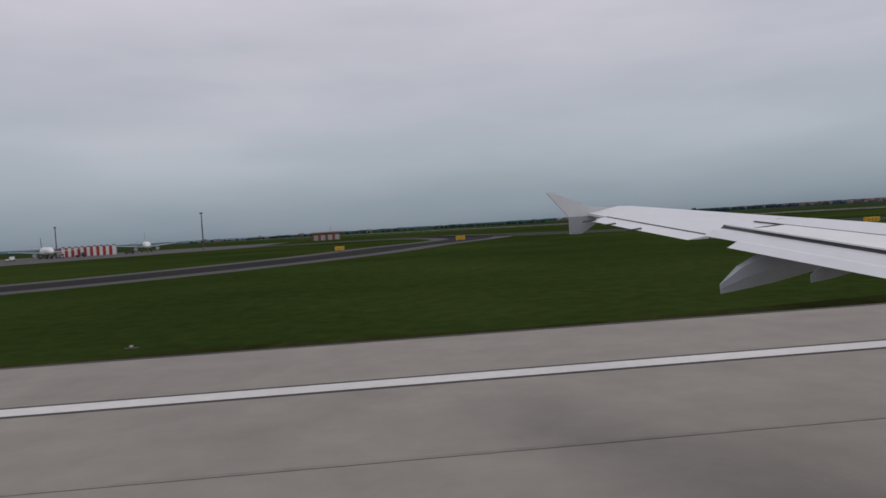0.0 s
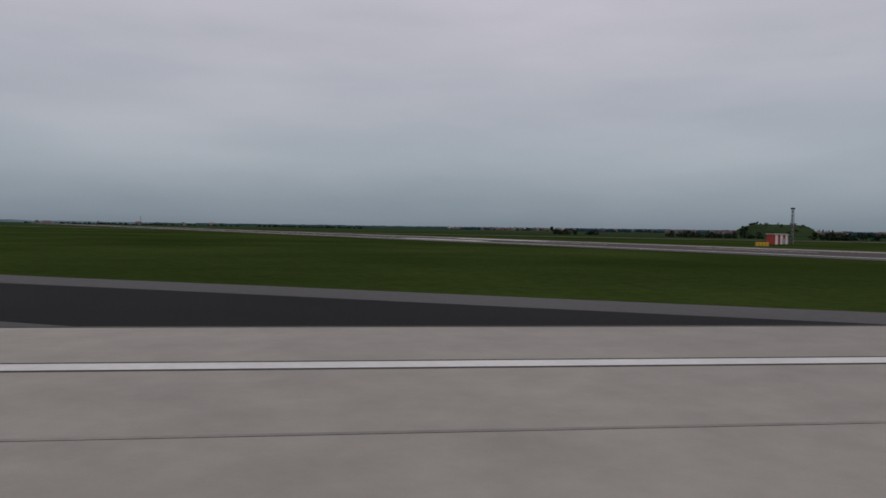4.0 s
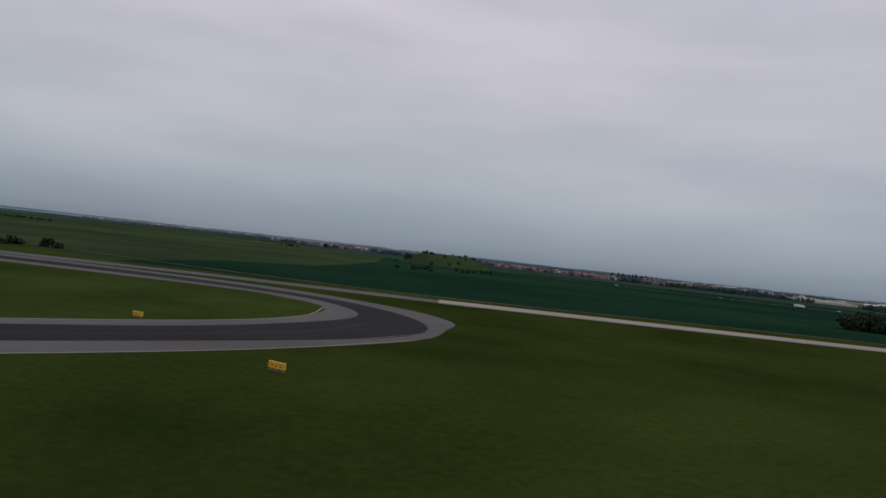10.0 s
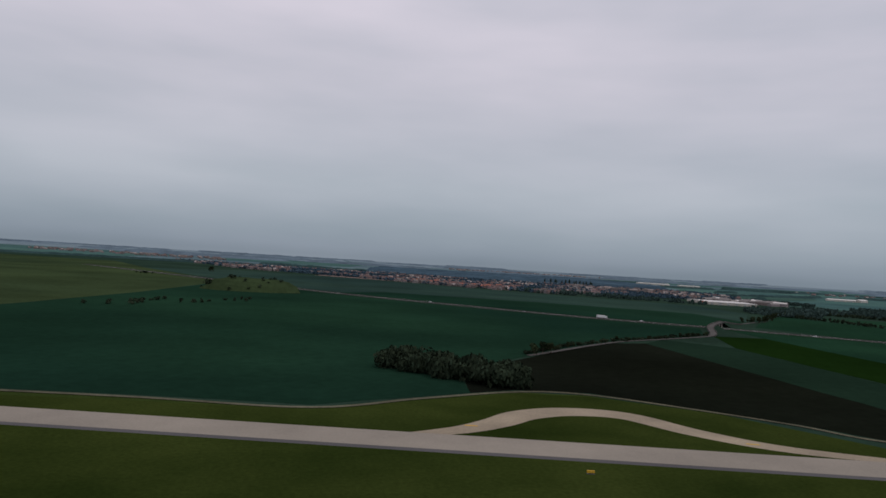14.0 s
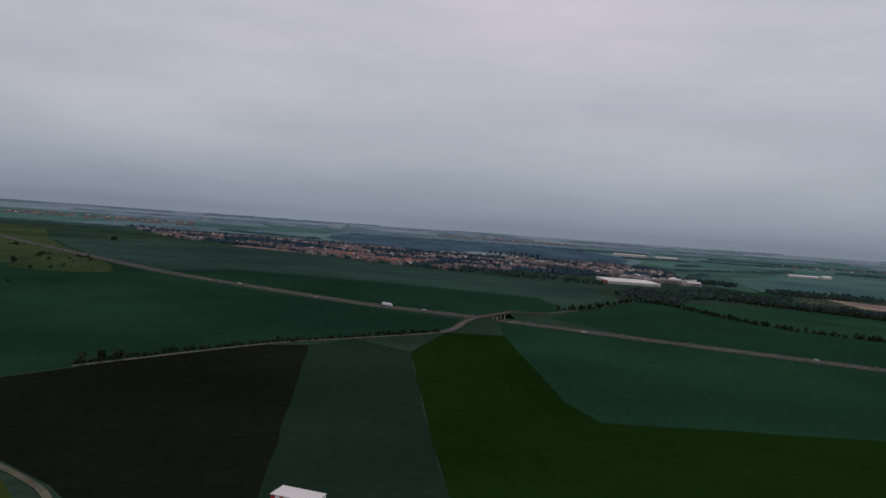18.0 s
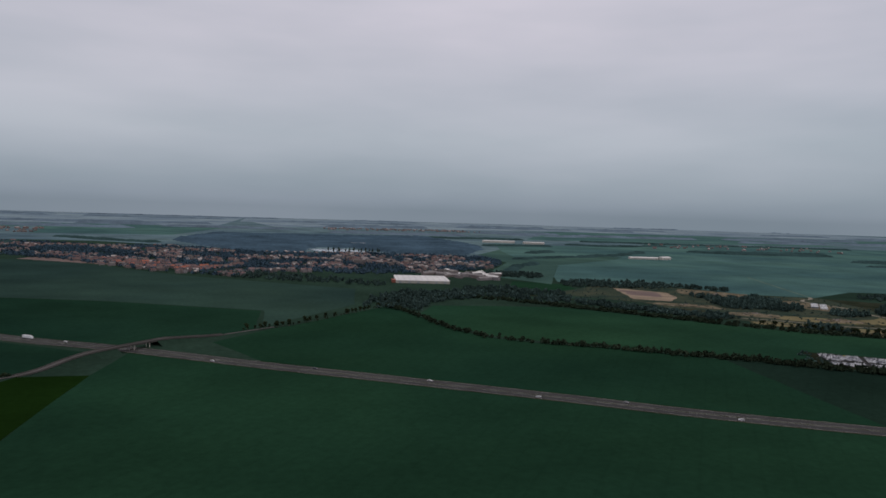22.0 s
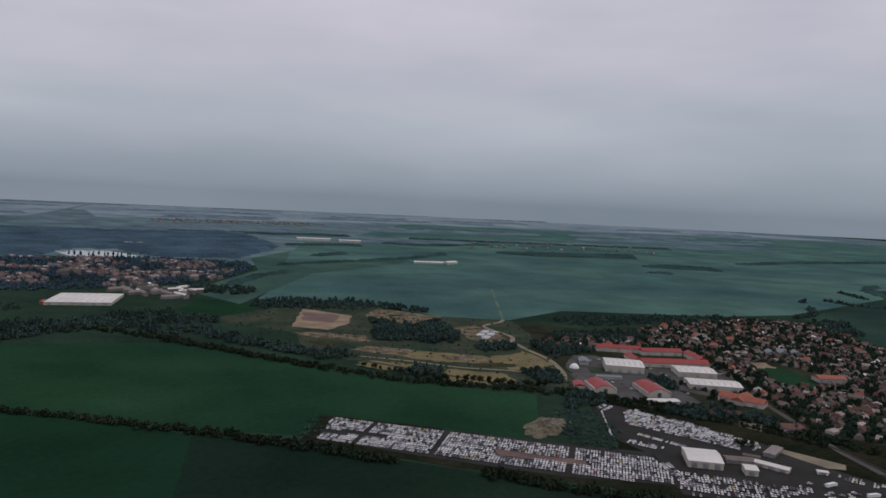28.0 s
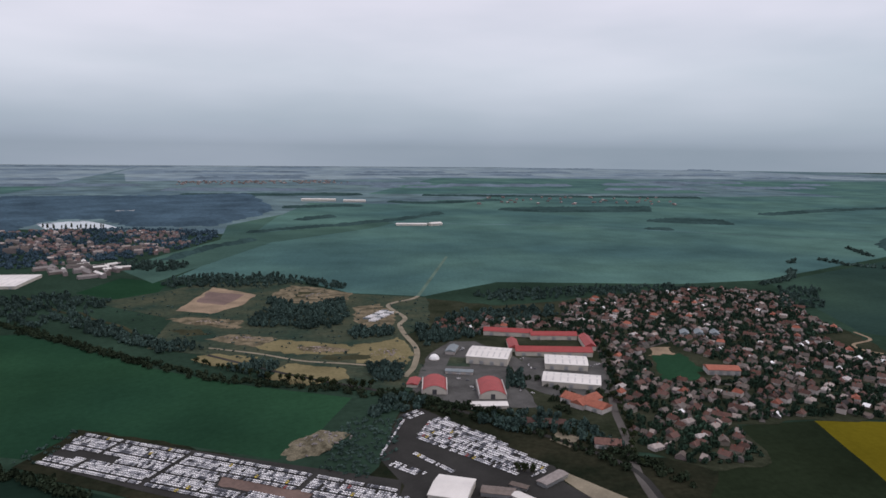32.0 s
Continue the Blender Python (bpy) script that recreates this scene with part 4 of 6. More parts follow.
LOT_A = [(2367, 657), (2396, 717), (2520, 637), (2668, 545), (2645, 468), (2550, 515), (2463, 579)]
LOT_B = [(2700, 690), (2726, 702), (2742, 670), (2774, 609), (2788, 566), (2805, 536), (2800, 506), (2812, 466), (2828, 422), (2835, 402), (2777, 359), (2729, 388), (2681, 422), (2631, 453), (2649, 495), (2668, 535), (2658, 592)]
sheet("pavement", LOT_A, M["yard"], 0.40, "asphalt compound packed with parked cars", "car park")
sheet("pavement", LOT_B, M["yard"], 0.41, "asphalt yard with parked cars and sheds", "car park")
sheet("water", [(1890, 2700), (1960, 2520), (2190, 2500), (2120, 2640), (2027, 2780)], M["water"], 0.4, "pale pond behind a row of poplars", "pond")


# ---- trees ----
def crown_quads(rng, r, h, base, clumps, size):
    """Leaf clumps on an uneven crown of several lobes."""
    verts, faces = [], []
    lobes = [(rng.uniform(-0.4, 0.4) * r, rng.uniform(-0.4, 0.4) * r, base + h * rng.uniform(0.25, 0.75), r * rng.uniform(0.45, 0.8)) for _ in range(6)]
    for _ in range(clumps):
        cx, cy, cz, cr = lobes[rng.randrange(6)]
        d = Vector((rng.gauss(0, 1), rng.gauss(0, 1), rng.gauss(0.25, 0.9))).normalized()
        c = Vector((cx, cy, cz)) + Vector((d.x, d.y, d.z * h / r * 0.55)) * cr * rng.uniform(0.65, 1.05)
        q = (d + Vector((rng.uniform(-0.7, 0.7), rng.uniform(-0.7, 0.7), rng.uniform(-0.4, 0.7)))).to_track_quat("Z", "Y")
        s = size * rng.uniform(0.6, 1.3)
        n = len(verts)
        for x, y in ((-1, -0.7), (0.2, -1), (1, 0.1), (0.4, 1), (-0.8, 0.7)):
            verts.append(tuple(c + q @ Vector((x * s * rng.uniform(0.7, 1.1), y * s * rng.uniform(0.7, 1.1), rng.uniform(-0.2, 0.2) * s))))
        faces.append((n, n + 1, n + 2, n + 3, n + 4))
    return verts, faces


def tree_meshes(seed, r, h, base, clumps=130, size=0.9):
    rng = random.Random(seed)
    bm = bmesh.new()
    rod(bm, (0, 0, 0), (0.1, 0.05, base + h * 0.45), r * 0.09, r * 0.045, 7)
    for k in range(5):
        a = k * 1.26 + rng.uniform(-0.3, 0.3)
        z = base + h * rng.uniform(0.1, 0.35)
        rod(bm, (0.05, 0, z), (math.cos(a) * r * 0.6, math.sin(a) * r * 0.6, z + h * rng.uniform(0.15, 0.35)), r * 0.035, r * 0.012, 5)
    trunk = to_mesh("trunk", bm, M["bark"])
    v, f = crown_quads(rng, r, h, base, clumps, size)
    return trunk, raw_mesh("crown", v, f, M["leaf"])


def tree(name, label, meshes, at, turn, scale, group=""):
    root = thing(name, label, "tree", at, turn, group)
    root.scale = (scale,) * 3
    for part_name, mesh in zip(("trunk", "crown"), meshes):
        ob = new(part_name, mesh)
        ob.parent = root
    return root


TREES = [tree_meshes(11, 4.5, 8, 2.0), tree_meshes(12, 3.6, 9, 2.2), tree_meshes(13, 5.2, 7.5, 1.8), tree_meshes(14, 2.2, 12, 1.5, 110, 0.8)]
BROAD = [tree("tree", "broad green deciduous tree", TREES[k], (1270 + 9 * k, 482 + 8 * k, 0), 40 * k, 0.8, "trees along the lane") for k in range(3)]
POPLAR = tree("tree", "slender dark green poplar", TREES[3], (1960, 2500, 0), 0, 1.6, "poplars by the pond")


def plant(rng, x, y, scale, label="", group="", kind=None):
    src = rng.choice(BROAD) if kind is None else kind
    m = Matrix.Translation(Vector((x, y, 0)) * HALF) @ Matrix.Rotation(rng.uniform(0, 6.28), 4, "Z")
    ob = copy_thing(src, m)
    ob.scale = (scale,) * 3
    tagged(ob, label, "", group)
    return ob


def along(points, gap, rng, spread=2.0):
    line = smooth_line(points, 8)
    d = np.r_[0, np.cumsum(np.linalg.norm(np.diff(line, axis=0), axis=1))]
    for s in np.arange(0, d[-1], gap):
        s = min(s + rng.uniform(-0.4, 0.4) * gap, d[-1])
        yield float(np.interp(s, d, line[:, 0])) + rng.uniform(-spread, spread), float(np.interp(s, d, line[:, 1])) + rng.uniform(-spread, spread)


def wood(name, spots, seed, label, r=(3, 5.5), h=(6, 11), clumps=34, mat="wood_leaf", category="wood", leaf=0.3):
    """Many joined crowns on short trunks, for belts and woods that nobody could count."""
    rng = random.Random(seed)
    base = []
    for k in range(5):
        v, f = crown_quads(rng, 1.0, 1.0, 0.0, clumps, leaf)
        base.append((np.array(v), f))
    verts, faces, n = [], [], 0
    for x, y in spots:
        v, f = base[rng.randrange(5)]
        a, rr, hh = rng.uniform(0, 6.28), rng.uniform(*r), rng.uniform(*h)
        c, s = math.cos(a) * rr, math.sin(a) * rr
        w = np.stack([v[:, 0] * c - v[:, 1] * s + x, v[:, 0] * s + v[:, 1] * c + y, np.maximum(v[:, 2] * hh, -0.2)], 1)
        verts.append(w)
        faces += [tuple(i + n for i in q) for q in f]
        n += len(v)
    if verts:
        finish(name, raw_mesh(name, np.concatenate(verts), faces, M[mat]), None, label, category, kind="stuff")


def scatter(poly, count, rng):
    xs, ys = zip(*poly)
    out = []
    while len(out) < count:
        x, y = rng.uniform(min(xs), max(xs)), rng.uniform(min(ys), max(ys))
        if inside(x, y, poly):
            out.append((x, y))
    return out


rng = random.Random(5)
# trees standing singly
for pts, gap, sp, sc, label, group in (
        ([(1285, 500), (1315, 534), (1374, 585), (1446, 633), (1530, 690)], 14, 2.5, (0.25, 0.5), "low broad bush of the lane hedge", "bushes along the lane"),
        ([(1724, 920), (1788, 965), (1869, 1063), (1941, 1144)], 6, 5, (0.25, 0.85), "green tree of the field hedge", "trees of the field hedge"),
        ([(2571, 840), (2610, 815), (2650, 790), (2690, 775)], 8, 3, (0.8, 1.15), "dark round tree beside the straw meadow", "trees beside the meadow"),
        ([(2483, 930), (2530, 885), (2565, 850)], 9, 3, (0.6, 0.9), "dark round tree beside the straw meadow", "trees beside the meadow"),
        ([(2771, 535), (2776, 531), (2781, 528)], 4, 2, (0.7, 0.95), "dark tree beside the grey shed", "trees in the compound"),
        ([(2880, 520), (2932, 640), (3003, 785), (3050, 900)], 16, 5, (0.6, 1.0), "street tree along the village road", "street trees"),
        ([(1975, 2480), (2060, 2475), (2150, 2485)], 14, 3, (1.3, 1.8), "slender dark poplar by the pond", "poplars by the pond"),
        ([(620, 428), (628, 420)], 5, 3, (0.4, 0.55), "broad tree beyond the taxiway", "trees beyond the taxiway"),
        ([(975, 1110), (985, 1120), (1000, 1110)], 8, 4, (0.5, 0.9), "tree on the grassy mound", "trees on the mound"),
        ([(855, 1885), (870, 1895)], 8, 5, (0.8, 1.2), "lone tree on the skyline", "trees on the skyline")):
    for x, y in along(pts, gap, rng, sp):
        plant(rng, x, y, rng.uniform(*sc), label, group, POPLAR if "poplar" in label else None)
# belts and woods
belts = []
for pts, gap, sp in (
        ([(1941, 1140), (1967, 1057), (1988, 929), (2023, 852)], 5, 5), ([(2030, 848), (2068, 815)], 5, 4), ([(2080, 806), (2130, 782)], 3, 4), ([(2140, 776), (2204, 735)], 3, 4),
        ([(2210, 728), (2290, 682)], 2.2, 5),
        ([(1940, 1200), (1975, 1180), (2010, 1190), (2100, 1260), (2238, 1150), (2326, 1050), (2439, 925), (2529, 842), (2660, 770), (2760, 690)], 3, 9),
        ([(2230, 1145), (2330, 1040), (2440, 915)], 4, 6), ([(2700, 760), (2757, 706), (2820, 646), (2870, 566), (2900, 476)], 2.2, 8), ([(2730, 700), (2790, 640), (2835, 580), (2868, 510)], 4, 5), ([(2860, 800), (2890, 745), (2900, 690)], 5, 6), ([(2880, 690), (2870, 650)], 4, 7), ([(2930, 700), (2960, 660), (2975, 600)], 5, 7)):
    belts += list(along(pts, gap, rng, sp))
wood("hedge", belts, 21, "dark green hedgerow trees between the fields", (2.6, 5.0), (3, 7), 44, category="hedge", leaf=0.26)
tall = list(along([(2285, 682), (2363, 626), (2400, 594), (2420, 578)], 2.6, rng, 5)) + list(along([(2488, 532), (2570, 464), (2650, 412), (2735, 356), (2800, 318)], 2.2, rng, 6))
wood("tall_hedge", tall, 28, "tall dark tree hedge below the car compound", (3.2, 5.6), (5, 9), 60, category="hedge", leaf=0.22)
wood("lane_hedge", list(along([(1265, 485), (1315, 540), (1374, 591), (1446, 639), (1530, 696)], 3.5, rng, 2.0)), 26, "low hedge along the country lane", (1.6, 2.8), (1.2, 3.4), category="hedge")
wood("tree_clump", [(x + rng.uniform(-5, 5), y + rng.uniform(-8, 8)) for x, y in along([(1158, 414), (1178, 392), (1203, 368), (1222, 353)], 1.5, rng, 5)], 22, "dark clump of bushes in the beet field", (4.5, 8.0), (8, 13.5), 400, category="bushes", leaf=0.105)
woods = []
for poly, n in (
        ([(1900, 1130), (1985, 1090), (2040, 1190), (2150, 1260), (2160, 1330), (2000, 1330), (1930, 1230)], 330),
        ([(2100, 1330), (2240, 1160), (2300, 1200), (2330, 1330), (2240, 1420), (2150, 1400)], 260),
        ([(2400, 1420), (2470, 1440), (2600, 1400), (2640, 1440), (2760, 1340), (2740, 1420), (2640, 1530), (2480, 1560), (2400, 1520)], 300),
        ([(2556, 1123), (2582, 1213), (2650, 1233), (2725, 1250), (2715, 1126), (2689, 1062), (2625, 1068), (2560, 1099)], 380),
        ([(2665, 690), (2700, 745), (2740, 720), (2715, 695)], 60),
        ([(2250, 1240), (2330, 1180), (2420, 1060), (2500, 990), (2440, 980), (2330, 1110)], 200), ([(2521, 896), (2555, 913), (2590, 895), (2570, 844), (2550, 860)], 40), ([(2590, 1255), (2600, 1300), (2640, 1240), (2600, 1230)], 40), ([(2690, 800), (2700, 870), (2740, 850), (2725, 790)], 60), ([(2790, 930), (2800, 1040), (2880, 1010), (2890, 960), (2840, 950)], 130), ([(2840, 1060), (2900, 1110), (3080, 1130), (3060, 1060), (2960, 1020)], 170), ([(2770, 650), (2800, 615), (2850, 595), (2870, 540), (2885, 555), (2880, 610), (2850, 650), (2795, 660)], 90), ([(2838, 735), (2866, 800), (2880, 790), (2858, 730)], 30),
        ([(2700, 990), (2765, 1000), (2765, 1045), (2700, 1040)], 70), ([(2240, 1700), (2420, 1620), (2440, 1740), (2300, 1780)], 160),
        ([(3000, 1180), (3440, 1190), (3420, 1240), (3080, 1270), (2960, 1250)], 260), ([(3470, 1010), (3620, 1180), (3700, 1150), (3560, 1000)], 90),
        ([(1560, 1700), (1760, 1540), (1900, 1480), (1980, 1420), (2000, 1480), (1800, 1650), (1640, 1790)], 230)):
    woods += scatter(poly, n, rng)
bushes = []
for poly, n in (([(2300, 1300), (2420, 1100), (2500, 965), (2690, 790), (2757, 770), (2790, 1011), (2850, 1050), (2860, 1240), (2750, 1310), (2640, 1450), (2440, 1440)], 380), ([(2605, 585), (2640, 555), (2676, 600), (2700, 680), (2650, 690), (2630, 660)], 230), ([(2367, 657), (2396, 717), (2380, 735), (2340, 660)], 25)):
    bushes += scatter(poly, n, rng)
PIT = [(2435, 1240), (2440, 1420), (2520, 1420), (2590, 1350), (2560, 1230), (2506, 1180)]
wood("bushes", [p for p in bushes if not inside(*p, PIT)], 33, "low bushes and weeds on the spoil ground", (1.2, 3.6), (1.0, 3.2), 30, "hazed_wood", "bushes", 0.26)
wood("wood", woods, 23, "dark green woodland and thicket", (3.2, 6), (5, 11), 44, "hazed_wood", leaf=0.26)


def canopy(name, outlines, seed, label, mat, cell=24.0, top=(8, 14)):
    """The closed crowns of a far wood: an uneven rounded surface with steep edges, several stands in one mesh."""
    rng = random.Random(seed)
    verts, faces = [], []
    for poly in outlines:
        xs, ys = zip(*poly)
        nx, ny = int((max(xs) - min(xs)) / cell) + 3, int((max(ys) - min(ys)) / cell) + 3
        spot = [[(min(xs) + (i - 1) * cell + rng.uniform(-0.35, 0.35) * cell, min(ys) + (j - 1) * cell + rng.uniform(-0.35, 0.35) * cell) for i in range(nx)] for j in range(ny)]
        within = [[inside(*q, poly) for q in row] for row in spot]
        index = {}
        for j in range(ny - 1):
            for i in range(nx - 1):
                corners = ((i, j), (i + 1, j), (i + 1, j + 1), (i, j + 1))
                if any(within[b][a] for a, b in corners):
                    for a, b in corners:
                        if (a, b) not in index:
                            index[a, b] = len(verts)
                            x, y = spot[b][a]
                            verts.append((x, y, rng.uniform(*top) + 2.5 * noise.noise(Vector((x / 90, y / 90, seed))) if within[b][a] else -0.5))
                    faces.append(tuple(index[c] for c in corners))
    mesh = raw_mesh(name, verts, faces, M[mat])
    mesh.polygons.foreach_set("use_smooth", [True] * len(faces))
    finish(name, mesh, None, label, "wood", kind="stuff")


def stand(points, width, rng):
    """The uneven outline of a strip of trees along a line."""
    line = smooth_line(points, 5)
    t = np.gradient(line, axis=0)
    t /= np.linalg.norm(t, axis=1)[:, None]
    n = np.stack([-t[:, 1], t[:, 0]], 1)
    return [tuple(p + q * width * rng.uniform(0.25, 0.65)) for p, q in zip(line, n)] + [tuple(p - q * width * rng.uniform(0.25, 0.65)) for p, q in zip(line[::-1], n[::-1])]


copses = []
for pts, gap, sp in (([(3607, 1211), (3680, 1240), (3745, 1282), (3803, 1345)], 4, 9), ([(4013, 1475), (4012, 1384), (4060, 1330)], 6, 10), ([(4197, 1488), (4275, 1637)], 6, 9), ([(3880, 1440), (3930, 1470)], 7, 8)):
    copses += list(along(pts, gap, rng, sp))
wood("copse", copses, 35, "scattered copses in the fields behind the village", (4, 7), (5, 9), 34, "hazed_wood", "trees")
canopy("far_wood", [FAR_WOOD], 24, "distant wood beyond the town, tinted blue with haze", "far_wood")
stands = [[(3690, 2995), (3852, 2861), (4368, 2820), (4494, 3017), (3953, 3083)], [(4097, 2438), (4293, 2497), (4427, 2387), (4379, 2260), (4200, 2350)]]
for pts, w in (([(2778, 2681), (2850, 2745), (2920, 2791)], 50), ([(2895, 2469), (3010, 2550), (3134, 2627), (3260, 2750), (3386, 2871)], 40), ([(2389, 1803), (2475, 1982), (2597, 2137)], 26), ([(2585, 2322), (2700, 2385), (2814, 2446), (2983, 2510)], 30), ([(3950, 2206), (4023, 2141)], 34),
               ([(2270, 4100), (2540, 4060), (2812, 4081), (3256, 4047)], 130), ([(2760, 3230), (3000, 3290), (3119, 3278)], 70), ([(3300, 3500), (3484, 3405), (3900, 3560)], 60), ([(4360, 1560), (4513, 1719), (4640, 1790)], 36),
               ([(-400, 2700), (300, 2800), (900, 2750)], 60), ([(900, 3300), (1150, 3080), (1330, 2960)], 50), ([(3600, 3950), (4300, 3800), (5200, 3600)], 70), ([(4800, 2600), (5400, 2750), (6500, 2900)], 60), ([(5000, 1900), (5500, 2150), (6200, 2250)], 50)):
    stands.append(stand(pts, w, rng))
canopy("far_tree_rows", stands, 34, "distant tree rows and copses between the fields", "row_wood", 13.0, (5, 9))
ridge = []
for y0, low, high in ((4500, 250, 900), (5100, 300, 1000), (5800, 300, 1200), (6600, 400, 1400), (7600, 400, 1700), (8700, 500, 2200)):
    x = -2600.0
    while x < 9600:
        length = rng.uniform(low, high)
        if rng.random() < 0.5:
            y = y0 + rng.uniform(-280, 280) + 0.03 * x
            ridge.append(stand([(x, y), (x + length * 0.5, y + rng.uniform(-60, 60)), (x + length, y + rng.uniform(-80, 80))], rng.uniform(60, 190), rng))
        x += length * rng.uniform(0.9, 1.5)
canopy("horizon_wood", ridge, 25, "woods along the horizon, coloured blue-grey with haze", "horizon_wood", 45.0, (8, 15))
rows = []
for pts, gap, sp in (([(-300, 1600), (-120, 1640), (80, 1600)], 6, 9), ([(120, 1560), (260, 1490), (330, 1440)], 5, 7), ([(495, 610), (506, 592)], 3, 2.5), ([(528, 610), (540, 628)], 4, 3), ([(560, 520), (588, 476), (604, 468)], 2.6, 2.5), ([(617, 424), (628, 416), (638, 434)], 1.6, 3.5), ([(650, 440), (665, 430)], 5, 2), ([(760, 1560), (790, 1545)], 6, 5), ([(-500, 1900), (-150, 1850)], 9, 12),
                    ([(905, 745), (935, 790), (960, 850)], 14, 10), ([(935, 760), (1010, 850), (1045, 930)], 16, 12), ([(950, 1136), (1000, 1130), (1080, 1126)], 5, 6)):
    rows += list(along(pts, gap, rng, sp))
wood("skyline_trees", rows, 27, "scattered dark trees and bushes behind the airfield", (1.8, 4.2), (2.2, 5.0), 60, "wood_leaf", "trees", 0.22)


# ---- houses ----
def house_parts(w, d, h, roof, ridge_x=True, hip=0.0):
    """Walls and a pitched roof with eaves, on the base centre."""
    wall = bmesh.new()
    box(wall, 0, 0, 0, w, d, h)
    gable = bmesh.new()
    e = 0.4
    x0, y0 = w / 2 + e, d / 2 + e
    a = [(-x0, -y0, h), (x0, -y0, h), (x0, y0, h), (-x0, y0, h), (-x0 + hip, 0, h + roof), (x0 - hip, 0, h + roof)]
    v = [gable.verts.new(p) for p in a]
    for q in ((0, 1, 5, 4), (2, 3, 4, 5), (1, 2, 5), (3, 0, 4), (3, 2, 1, 0)):
        gable.faces.new([v[i] for i in q])
    return wall, gable


def window_rows(w, d, h, storeys):
    """Recessed panes in two long walls."""
    out = []
    for s in range(storeys):
        z = 0.9 + s * 2.8
        for side in (-1, 1):
            for k in range(max(2, int(w / 3.2))):
                x = -w / 2 + (k + 0.5) * w / max(2, int(w / 3.2))
                out.append(box(bmesh.new(), x, side * (d / 2 + 0.02), z, 1.2, 0.08, 1.3))
    return out


def house(label, at, turn, w, d, h, roof, roof_mat, hip=0.0, group="village houses", storeys=1, walls="plaster"):
    root = thing("house", label, "house", at, turn, group)
    wall, gable = house_parts(w, d, h, roof, hip=hip)
    part("wall", wall, M[walls], root)
    top = part("roof", gable, M[roof_mat], root)
    part("chimney", box(bmesh.new(), w * 0.2, d * 0.12, h + roof * 0.35, 0.8, 0.8, roof * 0.6 + 0.9), M["brick"], top)
    for bm in window_rows(w, d, h, storeys)[:4]:
        part("window", bm, M["glass"], root)
    return root


VILLAGE = [(2905, 560), (2935, 500), (2997, 500), (3030, 585), (3115, 578), (3233, 540), (3330, 585), (3395, 640), (3400, 716), (3450, 830), (3470, 940), (3580, 1120), (3465, 1205), (3230, 1175), (3100, 1130), (3060, 1040), (2990, 1040), (2900, 1100), (2830, 1030), (2830, 960), (2950, 960), (3040, 940), (3010, 830), (2950, 700)]
KEEP_OUT = [[(3385, 850), (3480, 850), (3470, 795), (3432, 720), (3440, 645), (3402, 645), (3398, 730), (3380, 770)], [(3030, 712), (3075, 825), (3100, 858), (3140, 850), (3160, 735), (3135, 695), (3080, 702)], [(2800, 640), (2800, 990), (3035, 985), (3040, 905), (3000, 800), (2930, 640)]]
PLAIN = [house("rendered village house with a red tiled roof", (2942, 560, 0), 20, 11, 8.5, 4.5, 3.6, "tiles"), house("small village house with a weathered tiled roof", (2968, 585, 0), 110, 9, 7.5, 3.6, 3.4, "tiles", 1.5),
         house("village house with a dark sheet roof", (2985, 540, 0), 60, 12, 9, 4.2, 3.2, "slate"), house("long low farm building with a tiled roof", (3010, 620, 0), 35, 19, 8, 3.8, 3.6, "tiles"), house("tall white village house with a brown tiled roof", (3050, 640, 0), 75, 10, 9, 6.0, 4.0, "brownroof", walls="palewall"), house("white-walled bungalow with a pale grey roof", (3075, 615, 0), 10, 13, 9, 3.4, 2.2, "paleroof", 2.0, walls="palewall"), house("cream house with an orange tiled roof", (3090, 650, 0), 120, 11, 9, 4.8, 3.6, "orangeroof", 2.0, walls="palewall")]
taken = [(2942, 560), (2968, 585), (2985, 540), (3010, 620), (3050, 640), (3075, 615), (3090, 650)]
rng = random.Random(8)
tries = 0
while len(taken) < 299 and tries < 20000:
    tries += 1
    x, y = scatter(VILLAGE, 1, rng)[0]
    if any(inside(x, y, k) for k in KEEP_OUT) or any((x - a) ** 2 + (y - b) ** 2 < 14.5 ** 2 for a, b in taken):
        continue
    taken.append((x, y))
    src = rng.choices(PLAIN, (3, 3, 3.2, 1.0, 2.6, 2.2, 0.9))[0]
    turn = rng.choice((25, 115)) + rng.uniform(-14, 14) + (x - 3000) * 0.04
    ob = copy_thing(src, pose(x * HALF, y * HALF, 0, 0, 0, turn))
gardens = [p for p in scatter(VILLAGE, 5200, rng) if not any((p[0] - a) ** 2 + (p[1] - b) ** 2 < 7.5 ** 2 for a, b in taken) and not any(inside(*p, k) for k in KEEP_OUT[:2]) and not (inside(*p, KEEP_OUT[2]) and rng.random() < 0.7)]
wood("garden_trees", gardens, 31, "dense garden trees between the village houses", (2.0, 4.6), (3, 8), 34, "garden_leaf", "trees")


